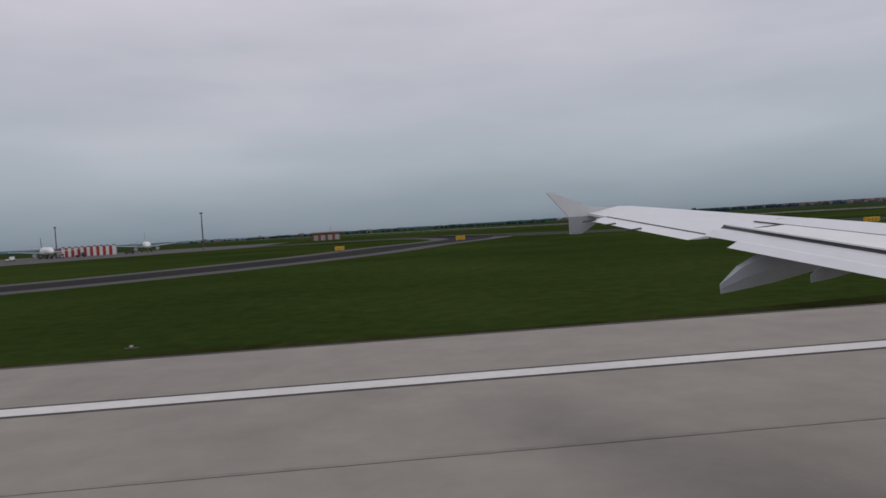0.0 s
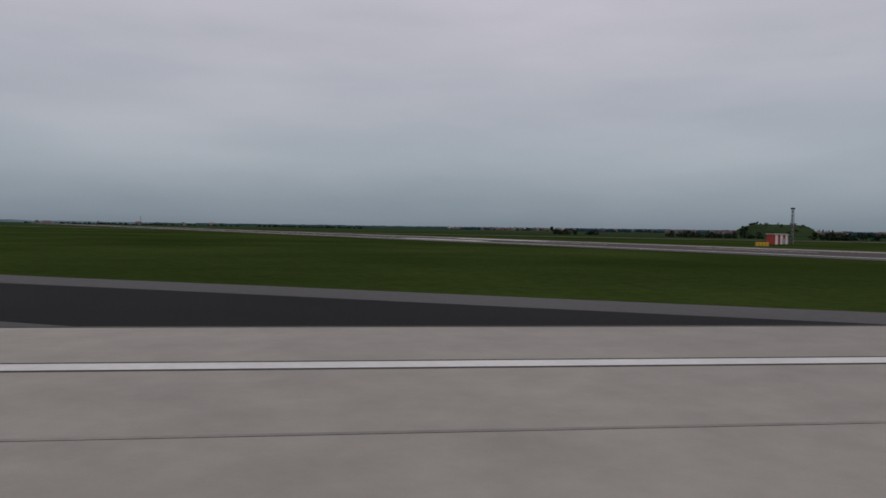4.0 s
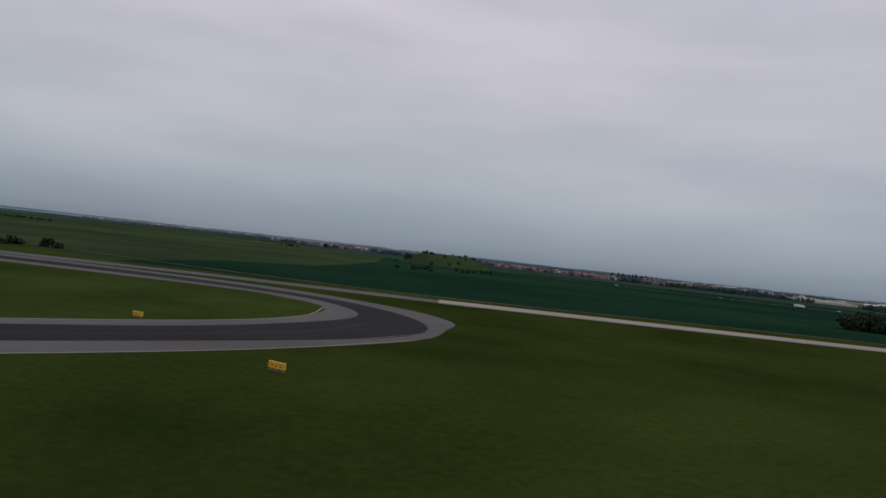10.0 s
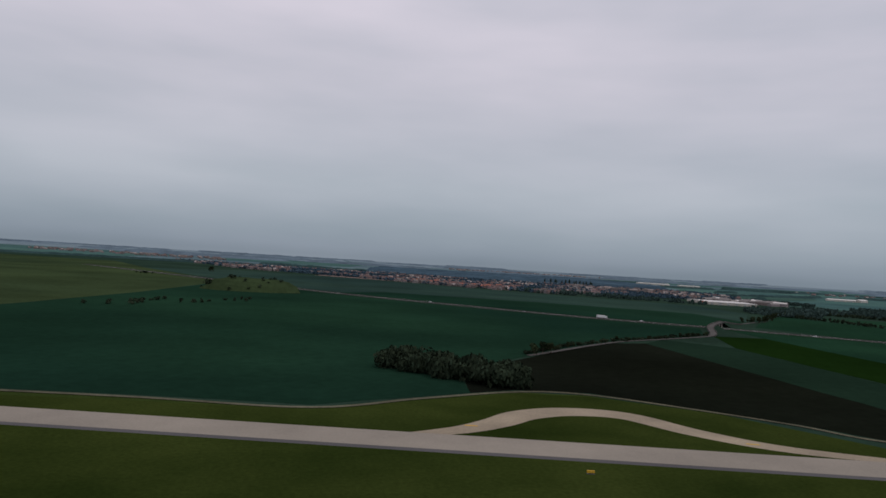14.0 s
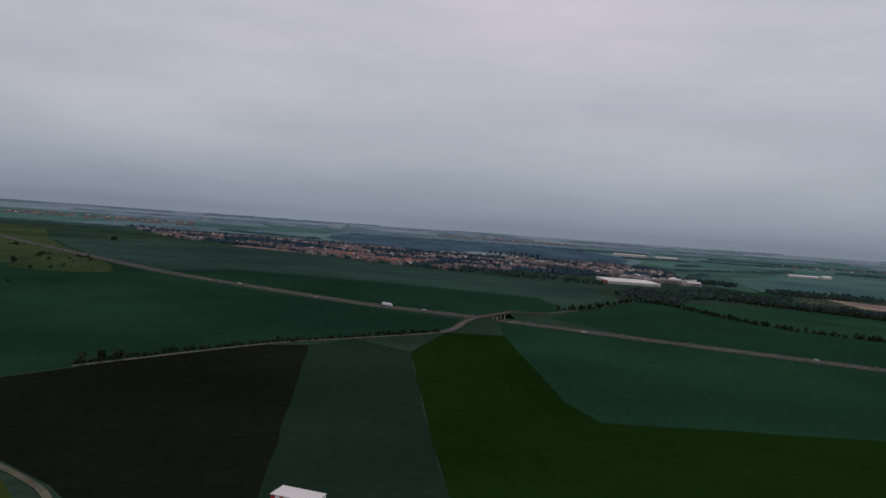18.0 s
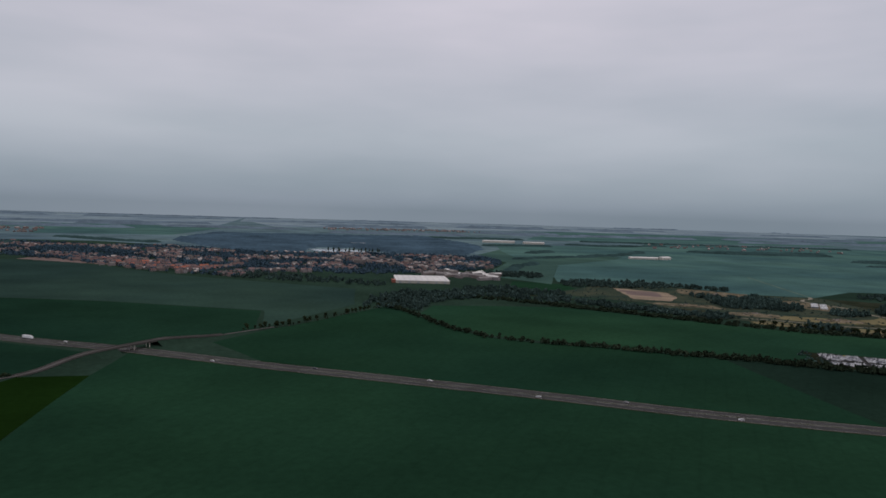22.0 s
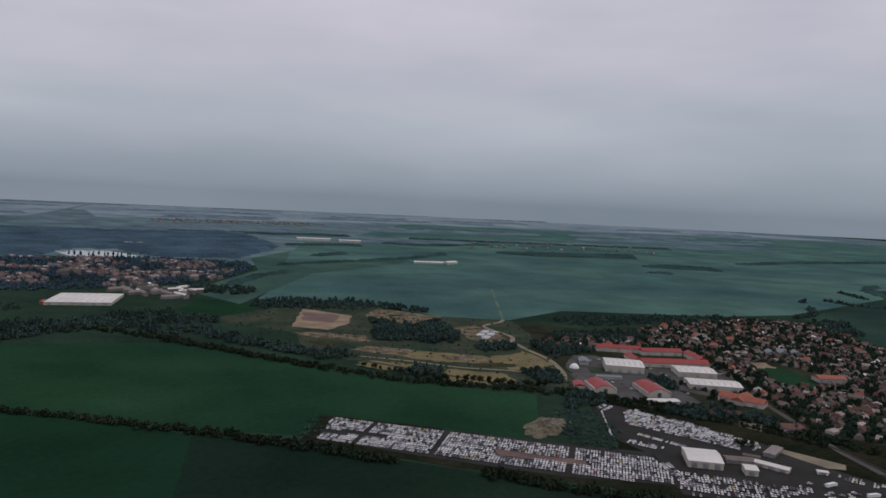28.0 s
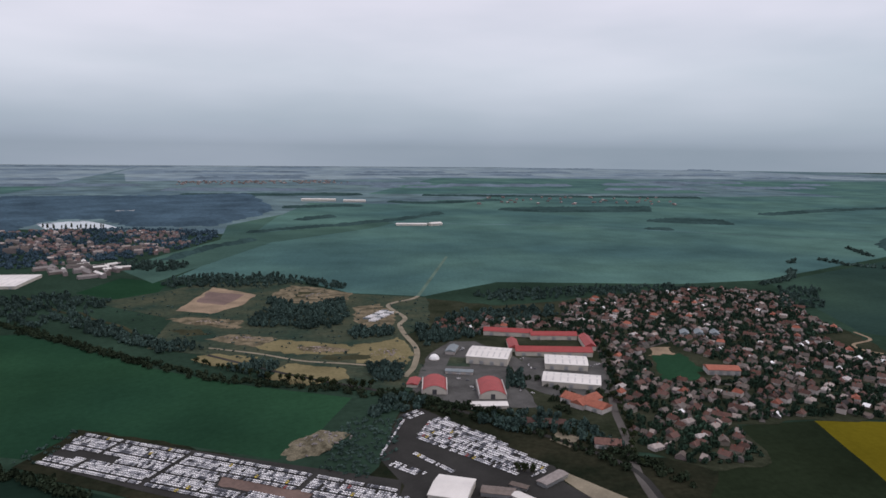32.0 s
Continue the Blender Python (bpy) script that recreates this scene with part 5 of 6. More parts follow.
def far_town(name, spots, seed, label, sizes=(8, 15), heights=(3.5, 7), roofs=("townroof", "slate", "paleroof"), weights=(6, 3, 1.5)):
    """Houses too far and too many to count: walls and pitched roofs in one mesh."""
    rng = random.Random(seed)
    verts, faces, slots, n = [], [], [], 0
    for x, y in spots:
        w, d, h = rng.uniform(*sizes), rng.uniform(7, 11), rng.uniform(*heights)
        up = rng.uniform(2.5, 4)
        a = rng.uniform(-0.3, 0.3) + rng.choice((0.5, 2.07))
        c, s = math.cos(a), math.sin(a)
        slot = 1 + rng.choices(range(len(roofs)), weights)[0]
        p = [(-w / 2, -d / 2, 0), (w / 2, -d / 2, 0), (w / 2, d / 2, 0), (-w / 2, d / 2, 0), (-w / 2, -d / 2, h), (w / 2, -d / 2, h), (w / 2, d / 2, h), (-w / 2, d / 2, h), (-w / 2, 0, h + up), (w / 2, 0, h + up)]
        verts += [(px * c - py * s + x, px * s + py * c + y, pz) for px, py, pz in p]
        for q, m in (((0, 1, 5, 4), 0), ((1, 2, 6, 9, 5), 0), ((2, 3, 7, 6), 0), ((3, 0, 4, 8, 7), 0), ((4, 5, 9, 8), slot), ((6, 7, 8, 9), slot)):
            faces.append(tuple(n + i for i in q))
            slots.append(m)
        n += 10
    finish(name, raw_mesh(name, verts, faces, [M["townwall"], *(M[r] for r in roofs)], slots), None, label, "town", kind="stuff")


rng = random.Random(18)
far_town("outbuildings", [p for p in scatter(VILLAGE, 900, rng) if not any((p[0] - a) ** 2 + (p[1] - b) ** 2 < 9 ** 2 for a, b in taken) and not any(inside(*p, k) for k in KEEP_OUT)], 47, "sheds, garages and greenhouses between the village gardens", (4, 9), (2.2, 3.2), ("tiles", "slate", "paleroof", "enamel"), (3, 4, 2, 0.7))
rng = random.Random(9)
TOWN = [(560, 3000), (900, 2300), (1233, 2018), (1519, 1701), (1685, 1610), (1779, 1746), (2007, 1700), (2250, 1800), (2368, 1900), (2494, 2156), (2490, 2360), (2332, 2440), (2128, 2500), (1870, 2440), (1723, 2470), (1411, 2728), (1197, 2680)]
built = lambda x, y: noise.noise(Vector((x / 150, y / 150, 4.0))) > 0.0
spots = scatter(TOWN, 2700, rng)
far_town("town", [q for q in spots if built(*q)][:1250], 41, "distant town of red-roofed houses", weights=(6, 3, 1))
terraces = [q for q in scatter([(1240, 2030), (1367, 1925), (1495, 1770), (1620, 1720), (1650, 1790), (1500, 1900), (1330, 2060)], 110, rng)]
far_town("terraces", terraces, 48, "rows of new houses with orange roofs at the edge of town", (14, 26), (5, 7), ("orangeroof", "townroof"), (1, 2.2))
blocks = scatter([(1888, 2250), (1960, 2000), (2100, 1900), (2300, 1830), (2380, 1960), (2250, 2060), (2060, 2210)], 30, rng)
far_town("apartment_blocks", blocks, 42, "pale apartment blocks at the edge of town", (16, 30), (8, 12), ("paleroof", "slate"), (3, 2))
far_town("works", scatter([(2080, 1660), (2260, 1560), (2380, 1700), (2200, 1790)], 30, rng), 43, "low pale workshops beside the tree belt", (25, 60), (5, 8), ("whiteroof", "paleroof", "slate"), (2, 4, 2))
far_town("skyline_village", scatter([(-500, 1800), (100, 1800), (100, 2000), (-500, 2000)], 6, rng), 44, "low houses beyond the airfield", (9, 20), (3, 6))
far_town("distant_villages", scatter([(3700, 3300), (4700, 3100), (5000, 3600), (3900, 3800)], 45, rng) + scatter([(-300, 3800), (700, 3600), (600, 4200), (-400, 4300)], 160, rng) + scatter([(2100, 5100), (3400, 5300), (3300, 5700), (2200, 5600)], 140, rng), 45, "distant villages in the plain", (10, 22), (4, 7), ("slate", "townroof", "paleroof"), (3, 2, 1))
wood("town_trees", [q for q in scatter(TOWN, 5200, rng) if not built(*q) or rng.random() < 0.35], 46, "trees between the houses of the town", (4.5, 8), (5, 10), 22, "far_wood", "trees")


# ---- works, sheds and halls ----
def shed(name, label, at, turn, w, d, h, rise, wall_mat, roof_mat, doors=0, bands=0, category="shed"):
    """A steel hall: walls, a shallow pitched roof with verges, doors and roof lights."""
    root = thing(name, label, category, at, turn)
    part("wall", box(bmesh.new(), 0, 0, 0, w, d, h), M[wall_mat], root)
    bm = bmesh.new()
    e = 0.6
    prof = [(-d / 2 - e, h), (0, h + rise), (d / 2 + e, h), (d / 2 + e, h - 0.5), (-d / 2 - e, h - 0.5)]
    rows = [[bm.verts.new((x, y, z)) for y, z in prof] for x in (-w / 2 - e, w / 2 + e)]
    for k in range(5):
        bm.faces.new((rows[0][k], rows[0][(k + 1) % 5], rows[1][(k + 1) % 5], rows[1][k]))
    bm.faces.new(rows[0][::-1])
    bm.faces.new(rows[1])
    roof = part("roof", bm, M[roof_mat], root)
    for k in range(bands):
        x = -w / 2 + (k + 0.5) * w / bands
        bm = bmesh.new()
        for s in (-1, 1):
            m = Matrix.Translation((x, s * d * 0.25, h + rise / 2 + 0.12)) @ Matrix.Rotation(-s * math.atan2(rise, d / 2 + e), 4, "X") @ Matrix.Diagonal((1.6, d * 0.32, 0.2, 1))
            bmesh.ops.create_cube(bm, size=1.0, matrix=m)
        part("roof_light", bm, M["roof_glass"], roof, "milky roof light strip")
    for k in range(doors):
        x = -w / 2 + (k + 0.5) * w / doors
        part("door", box(bmesh.new(), x, -d / 2 - 0.05, 0, min(5, w / doors * 0.6), 0.25, min(5, h * 0.7)), M["steel"], root, "grey roller door")
    return root


def hall_big():
    root = shed("warehouse", "huge white-roofed warehouse at the edge of town", (2089, 1562, 0), -8, 118, 124, 6, 0.8, "cream", "whiteroof", 6, 9, "warehouse")
    part("annex", box(bmesh.new(), -63, -46, 0, 9, 26, 6.5, 0.3), M["brick"], root, "red brick office annex")
    return root


hall_big()
for name, label, at, turn, w, d, h, rise, wm, rm, doors, bands in (
        ("shed", "tall cream works hall with a white curved roof", (2860, 852, 0), -29, 54, 50, 10, 2.5, "cream", "whiteroof", 4, 7),
        ("shed", "long white works hall behind the road", (2947, 802, 0), -24, 54, 40, 8, 2.0, "cream", "whiteroof", 3, 6),
        ("shed", "long low white hall with a ribbed roof", (2922, 736, 0), -28, 68, 36, 7, 2.0, "cream", "whiteroof", 3, 8),
        ("shed", "low white store in front of the red-roofed shed", (2799, 688, 0), -13, 40, 13, 4, 0.8, "cream", "whiteroof", 2, 0),
        ("shed", "low red-roofed store beside the barrel shed", (2738, 780, 0), 65, 24, 13, 4, 2.0, "cream", "redroof", 2, 0),
        ("shed", "long red-roofed school wing", (2953, 852, 0), -17, 104, 20, 7, 5, "cream", "redroof", 5, 0),
        ("shed", "rear red-roofed school wing", (2988, 927, 0), -15, 68, 16, 7, 4.5, "cream", "redroof", 3, 0),
        ("shed", "red-roofed wing closing the courtyard", (3020, 882, 0), 73, 56, 15, 7, 4.5, "cream", "redroof", 3, 0),
        ("shed", "long red-roofed wing behind the cream hall", (2930, 962, 0), -25, 72, 16, 7, 4.5, "cream", "redroof", 3, 0),
        ("shed", "short red-roofed link between school wings", (2912, 898, 0), 73, 44, 14, 6, 4, "cream", "redroof", 2, 0),
        ("shed", "house block with orange-red roofs", (2903, 664, 0), -62, 54, 19, 6, 5, "palewall", "orangeroof", 3, 0),
        ("shed", "cross wing of the orange-roofed house block", (2906, 668, 0), 28, 38, 16, 6, 4.6, "palewall", "orangeroof", 2, 0),
        ("shed", "low tiled store beside the cutting", (2836, 628, 0), -23, 44, 14, 4, 3, "palewall", "tiles", 3, 0),
        ("shed", "small red-tiled house block by the cutting", (2872, 562, 0), -25, 24, 13, 5, 4, "palewall", "tiles", 2, 0),
        ("shed", "low blue-grey workshop by the sports court", (2803, 806, 0), -22, 34, 10, 4, 1.2, "palewall", "blueroof", 3, 0),
        ("shed", "grey workshop at the back of the yard", (2822, 898, 0), 62, 30, 13, 5, 2.5, "palewall", "blueroof", 2, 0),
        ("shed", "orange-roofed school by the sports pitch", (3128, 727, 0), -20, 40, 22, 7, 3, "palewall", "orangeroof", 4, 0),
        ("shed", "hall with a blue-grey roof among the houses", (3190, 893, 0), 60, 22, 13, 6, 4, "palewall", "blueroof", 2, 0),
        ("shed", "hall with a blue-grey roof among the houses", (3212, 888, 0), 60, 22, 13, 6, 4, "palewall", "blueroof", 2, 0),
        ("shed", "hall with a blue-grey roof among the houses", (3234, 880, 0), 60, 22, 13, 6, 4, "palewall", "blueroof", 2, 0),
        ("shed", "white-roofed workshop in the car compound", (2702, 511, 0), -31, 31, 36, 7, 2.2, "cream", "whiteroof", 3, 0),
        ("shed", "small cream store in the car compound", (2726, 476, 0), -31, 11, 14, 6, 1.2, "cream", "whiteroof", 1, 0),
        ("shed", "low dark hall behind the cream store", (2738, 501, 0), -27, 27, 12, 4, 1.0, "steel", "slate", 2, 0),
        ("shed", "long white store in the car compound", (2757, 480, 0), -60, 30, 9, 4, 1.5, "cream", "whiteroof", 3, 0),
        ("shed", "grey flat store at the end of the compound", (2791, 511, 0), 28, 30, 10, 4, 0.8, "steel", "paleroof", 2, 0),
        ("shed", "small grey shed beside two dark trees", (2759, 507, 0), -46, 15, 6, 3, 0.6, "steel", "slate", 1, 0),
        ("shed", "white site cabin on the dusty yard", (2794, 457, 0), -38, 9, 5, 3, 0.3, "enamel", "whiteroof", 1, 0),
        ("shed", "long white barn of a farm in the wheat plain", (3150, 2440, 0), -10, 110, 20, 6, 3, "cream", "whiteroof", 3, 0),
        ("shed", "pale gabled barn of a farm in the wheat plain", (3235, 2432, 0), 20, 50, 24, 8, 4, "cream", "whiteroof", 2, 0),
        ("shed", "distant long white warehouse", (2960, 3620, 0), -12, 170, 50, 10, 2, "cream", "whiteroof", 0, 0),
        ("shed", "distant smaller white warehouse", (3130, 3540, 0), -12, 110, 45, 9, 2, "cream", "whiteroof", 0, 0),
        ("shed", "distant pale warehouse near the wood", (2130, 3050, 0), 5, 120, 40, 9, 2, "cream", "whiteroof", 0, 0)):
    shed(name, label, at, turn, w, d, h, rise, wm, rm, doors, bands)


def barrel_shed(at, turn, w=30, d=44, h=5, rise=5.5):
    """A hall under a red barrel roof between white parapet walls, its end wall with a dark gate."""
    root = thing("barrel_shed", "hall with a red barrel roof and white side parapets", "shed", at, turn, "barrel-roofed halls")
    n = 12
    arc = [(-w / 2 + w * k / n, h + rise * math.sin(math.pi * k / n) ** 0.8) for k in range(n + 1)]
    bm = bmesh.new()
    rows = [[bm.verts.new((x, y, z)) for x, z in arc] + [bm.verts.new((w / 2, y, 0)), bm.verts.new((-w / 2, y, 0))] for y in (-d / 2, d / 2)]
    bm.faces.new(rows[0][::-1])
    bm.faces.new(rows[1])
    for k in (n, n + 2):
        bm.faces.new((rows[0][k], rows[0][(k + 1) % (n + 3)], rows[1][(k + 1) % (n + 3)], rows[1][k]))
    part("wall", bm, M["cream"], root)
    bm = bmesh.new()
    rows = [[[bm.verts.new((x, y, z + up)) for x, z in arc] for up in (0.02, 0.4)] for y in (-d / 2 - 0.5, d / 2 + 0.5)]
    for k in range(n):
        for up in (0, 1):
            bm.faces.new((rows[0][up][k], rows[0][up][k + 1], rows[1][up][k + 1], rows[1][up][k]))
        for e in (0, 1):
            bm.faces.new((rows[e][0][k], rows[e][0][k + 1], rows[e][1][k + 1], rows[e][1][k]))
    part("roof", bm, M["redroof"], root)
    for s in (-1, 1):
        part("parapet", box(bmesh.new(), s * (w / 2 + 0.6), 0, 0, 1.2, d + 1, h + 1.6, 0.1), M["palewall"], root, "white parapet wall")
    part("gate", box(bmesh.new(), 0, -d / 2 - 0.08, 0, 5, 0.3, 6), M["seal"], root, "dark tall gate")
    return root


barrel_shed((2758, 760, 0), -16, 27, 42)
barrel_shed((2818, 733, 0), -15, 29, 50)


def dome():
    root = thing("storage_dome", "small white storage dome beside the lane", "dome", (2789, 871, 0))
    bm = bmesh.new()
    bmesh.ops.create_uvsphere(bm, u_segments=18, v_segments=10, radius=7)
    bmesh.ops.delete(bm, geom=[v for v in bm.verts if v.co.z < -0.1], context="VERTS")
    part("shell", bm, M["enamel"], root)
    part("plinth", rod(bmesh.new(), (0, 0, 0), (0, 0, 0.8), 7.3, n=18), M["cream"], root)


dome()
rng = random.Random(12)
for k in range(18):
    c, r = k % 9, k // 9
    box_root = thing("container", "pale green storage container in the gravel yard", "container", (2742 + c * 5 + r * 6, 1092 + c * 6 - r * 16 + 14, 0.42), -24, "yard containers")
    part("body", box(bmesh.new(), 0, 0, 0, 12, 2.6, 2.6, 0.06), M["enamel" if k % 4 else "blueroof"], box_root)
    part("door", box(bmesh.new(), 6.03, 0, 0.15, 0.08, 2.3, 2.3), M["steel"], box_root)


# ---- cars ----
def car_bm():
    body = bmesh.new()
    prof = [(-2.15, 0.35), (-2.2, 0.75), (-1.95, 0.92), (-1.2, 0.98), (1.0, 0.95), (2.0, 0.80), (2.2, 0.6), (2.15, 0.3)]
    rows = [[body.verts.new((x, y, z)) for x, z in prof] for y in (-0.88, 0.88)]
    n = len(prof)
    for k in range(n):
        body.faces.new((rows[0][k], rows[0][(k + 1) % n], rows[1][(k + 1) % n], rows[1][k]))
    body.faces.new(rows[0][::-1])
    body.faces.new(rows[1])
    cab = bmesh.new()
    low = [(-1.75, -0.8, 0.93), (1.1, -0.8, 0.93), (1.1, 0.8, 0.93), (-1.75, 0.8, 0.93)]
    top = [(-1.2, -0.62, 1.42), (0.35, -0.62, 1.42), (0.35, 0.62, 1.42), (-1.2, 0.62, 1.42)]
    v = [cab.verts.new(p) for p in low + top]
    for q in ((0, 1, 5, 4), (1, 2, 6, 5), (2, 3, 7, 6), (3, 0, 4, 7)):
        cab.faces.new([v[i] for i in q])
    lid = bmesh.new()
    box(lid, -0.42, 0, 1.42, 1.6, 1.26, 0.06, 0.02)
    return body, cab, lid


PAINT = [material("car paint white", (0.75, 0.75, 0.75), 0.3, spread=0.04, bump=0.0, gloss=0.5, random_tone=0.12), material("car paint silver", (0.42, 0.43, 0.45), 0.35, 0.5, spread=0.04, bump=0.0, gloss=0.5, random_tone=0.2),
         material("car paint dark", (0.06, 0.065, 0.08), 0.3, spread=0.04, bump=0.0, gloss=0.5, random_tone=0.2), material("car paint red", (0.33, 0.05, 0.04), 0.3, spread=0.04, bump=0.0, gloss=0.5), material("car paint yellow", (0.55, 0.42, 0.05), 0.35, spread=0.04, bump=0.0, gloss=0.5)]


def car(label, paint, at, turn, group=""):
    root = thing("car", label, "car", at, turn, group)
    body, cab, lid = car_bm()
    part("body", body, PAINT[paint], root)
    glass = part("cabin_glass", cab, M["glass"], root, "dark window glass")
    part("roof", lid, PAINT[paint], glass)
    for x in (-1.35, 1.35):
        for y in (-0.82, 0.82):
            part("wheel", rod(bmesh.new(), (x, y - 0.1, 0.32), (x, y + 0.1, 0.32), 0.32, n=10), M["rubberblack"], root)
    return root


KINDS = ["white parked car in the compound", "silver parked car in the compound", "dark parked car in the compound", "red parked car in the compound", "yellow parked van in the compound"]
spots = []
D, N = np.array((0.8155, -0.5787)), np.array((0.5787, 0.8155))
rng = random.Random(14)
sheet("field", ragged([(2523, 592), (2519, 575), (2588, 529), (2594, 541)], 1.2, 5, 6.0), M["soil"], 0.44, "bare brown earth between rows of cars", "soil")
EMPTY = [[(2376, 690), (2436, 650), (2428, 640), (2370, 678)], [(2521, 593), (2517, 573), (2590, 527), (2596, 540)]]
AISLES = (0, 32, 60, 106, 140)
for row, n_off in enumerate((-2.5, -10.5, -15.7, -20.9, -28.5, -33.7, -38.9, -46.5, -51.7, -56.9, -64.5)):
    for k in range(150):
        p = np.array((2396, 718)) + D * (k * 2.72 - 40) + N * n_off
        aisle = any(0 <= k - a < 2 for a in AISLES)
        if inside(*p, LOT_A) and inside(*(p + D * 2), LOT_A) and inside(*(p - N * 2), LOT_A) and not aisle and not any(inside(*p, e) for e in EMPTY) and rng.random() < 0.965:
            spots.append((p[0] + rng.uniform(-0.2, 0.2), p[1] + rng.uniform(-0.3, 0.3), math.degrees(math.atan2(N[1], N[0])) + (180 if row % 2 else 0) + rng.uniform(-2, 2)))
BLOCKED = [(2702, 511, 27), (2726, 476, 12), (2738, 501, 18), (2757, 480, 18), (2791, 511, 16), (2759, 507, 9), (2775, 531, 8)]


def bays(origin, along_row, count, pitch, offsets, outline, fill, slant=0.0):
    """Rows of parking places side by side, kept inside an outline and clear of the sheds."""
    d = np.array(along_row) / math.hypot(*along_row)
    n = np.array((d[1], -d[0]))
    for off in offsets:
        for k in range(count):
            p = np.array(origin) + d * k * pitch + n * off
            if inside(*p, outline) and rng.random() < fill and all((p[0] - x) ** 2 + (p[1] - y) ** 2 > r * r for x, y, r in BLOCKED):
                spots.append((p[0] + rng.uniform(-0.3, 0.3), p[1] + rng.uniform(-0.4, 0.4), math.degrees(math.atan2(n[1], n[0])) + slant + rng.uniform(-3, 3)))


UPPER_BLOCK = [(2730, 674), (2744, 668), (2775, 607), (2787, 566), (2801, 538), (2784, 520), (2756, 528), (2738, 548), (2700, 624)]
LOWER_BLOCK = [(2655, 497), (2700, 471), (2745, 448), (2752, 424), (2692, 424), (2634, 456)]
bays((2741, 672), (0.545, -0.838), 62, 2.6, (0.5, 7.5, 12.6, 19.6, 24.7, 31.7, 36.8, 43.8, 48.9, 56.0), UPPER_BLOCK, 0.93)
bays((2692, 592), (0.45, -0.89), 19, 2.7, (0.0,), LOT_B, 0.85)
bays((2670, 578), (0.6, -0.8), 13, 2.7, (0.0, 5.2), LOT_B, 0.85)
bays((2703, 684), (0.85, 0.5), 8, 2.7, (0.0, 8.0), LOT_B, 0.9)
bays((2698, 672), (-0.46, -0.89), 30, 2.9, (-1.5,), LOT_B, 0.6, 90)
bays((2652, 520), (-0.25, -0.97), 22, 2.7, (-8.0, -14.0), LOT_B, 0.75)
bays((2652, 500), (0.8, -0.6), 48, 2.7, (1.0, 7.5, 12.6, 19.5, 24.6, 31.0, 36.0), LOWER_BLOCK, 0.62)
bays((2640, 452), (0.815, -0.58), 62, 2.8, (2.5,), LOT_B, 0.55)
bays((2800, 448), (0.55, -0.83), 16, 2.8, (-3.0, 3.5), LOT_B, 0.6)
for x, y in scatter([(2745, 446), (2768, 446), (2795, 405), (2770, 385), (2745, 410)], 22, rng):
    spots.append((x, y, rng.choice((-36, 54, 144)) + rng.uniform(-12, 12)))
near = sorted(range(len(spots)), key=lambda i: spots[i][1])[:285]
first = {}
weights = (56, 25, 18, 0.7, 0.5)
chosen = set(near)
for i in near:
    x, y, a = spots[i]
    k = rng.choices(range(5), weights)[0]
    if k not in first:
        first[k] = car(KINDS[k], k, (x, y, 0.42), a, "cars in the compound")
    else:
        copy_thing(first[k], pose(x * HALF, y * HALF, 0.205, 0, 0, a))


def car_rest(name, where, seed):
    rng = random.Random(seed)
    bms = car_bm()
    base = []
    for bm in bms:
        bm.verts.index_update()
        base.append((np.array([v.co for v in bm.verts]), [tuple(v.index for v in f.verts) for f in bm.faces]))
        bm.free()
    verts, faces, slots, n = [], [], [], 0
    for x, y, a in where:
        paint = rng.choices(range(5), weights)[0]
        c, s = math.cos(radians(a)), math.sin(radians(a))
        for (v, f), m in zip(base, (paint, 5, paint)):
            verts.append(np.stack([v[:, 0] * c - v[:, 1] * s + x, v[:, 0] * s + v[:, 1] * c + y, v[:, 2] + 0.42], 1))
            faces += [tuple(i + n for i in q) for q in f]
            slots += [m] * len(f)
            n += len(v)
    finish(name, raw_mesh(name, np.concatenate(verts), faces, [*PAINT, M["glass"]], slots), None, "rows of parked white and silver cars", "cars", kind="stuff")



def heap(name, label, at, w, d, h, mat, seed, turn=0.0):
    """A tipped heap with an uneven, stony surface."""
    root = thing(name, label, "heap", at, turn, kind="structure")
    n = 26
    verts, faces = [], []
    for j in range(n):
        for i in range(n):
            u, v = 2 * i / (n - 1) - 1, 2 * j / (n - 1) - 1
            r = min(1.0, math.hypot(u, v) * (1.2 + 0.8 * noise.noise(Vector((math.atan2(v, u) * 1.3, seed * 1.7, 0)))))
            bumps = noise.noise(Vector((u * 4 + seed, v * 4, 0))) * 0.5 + noise.noise(Vector((u * 11, v * 11 + seed, 3))) * 0.4
            verts.append((u * w / 2, v * d / 2, max(-0.8, h * ((1 - r) ** 0.6) * (0.75 + bumps) - (0.1 if r < 0.97 else 0.8))))
    faces = [(j * n + i, j * n + i + 1, j * n + n + i + 1, j * n + n + i) for j in range(n - 1) for i in range(n - 1)]
    ob = new("mass", raw_mesh("mass", verts, faces, M[mat]))
    ob.parent = root
    rng = random.Random(seed)
    bm = bmesh.new()
    for _ in range(110):
        x, y = rng.gauss(0, 0.17) * w, rng.gauss(0, 0.17) * d
        box(bm, x, y, 0.1, rng.uniform(1, 3.2), rng.uniform(0.8, 2), h * max(0.12, 0.9 - 2.0 * math.hypot(x / w, y / d)) * rng.uniform(0.7, 1.1), turn=rng.uniform(0, 180))
    part("rubble", bm, M["paleroof"], root, "broken concrete slabs")


heap("rubble_heap", "pale heap of rubble and broken concrete", (2608, 640, 0.36), 84, 44, 8, "rubble", 3, 36)
heap("spoil_heap", "low sandy spoil bank", (2648, 950, 0.36), 80, 30, 5, "spoil", 5, -25)
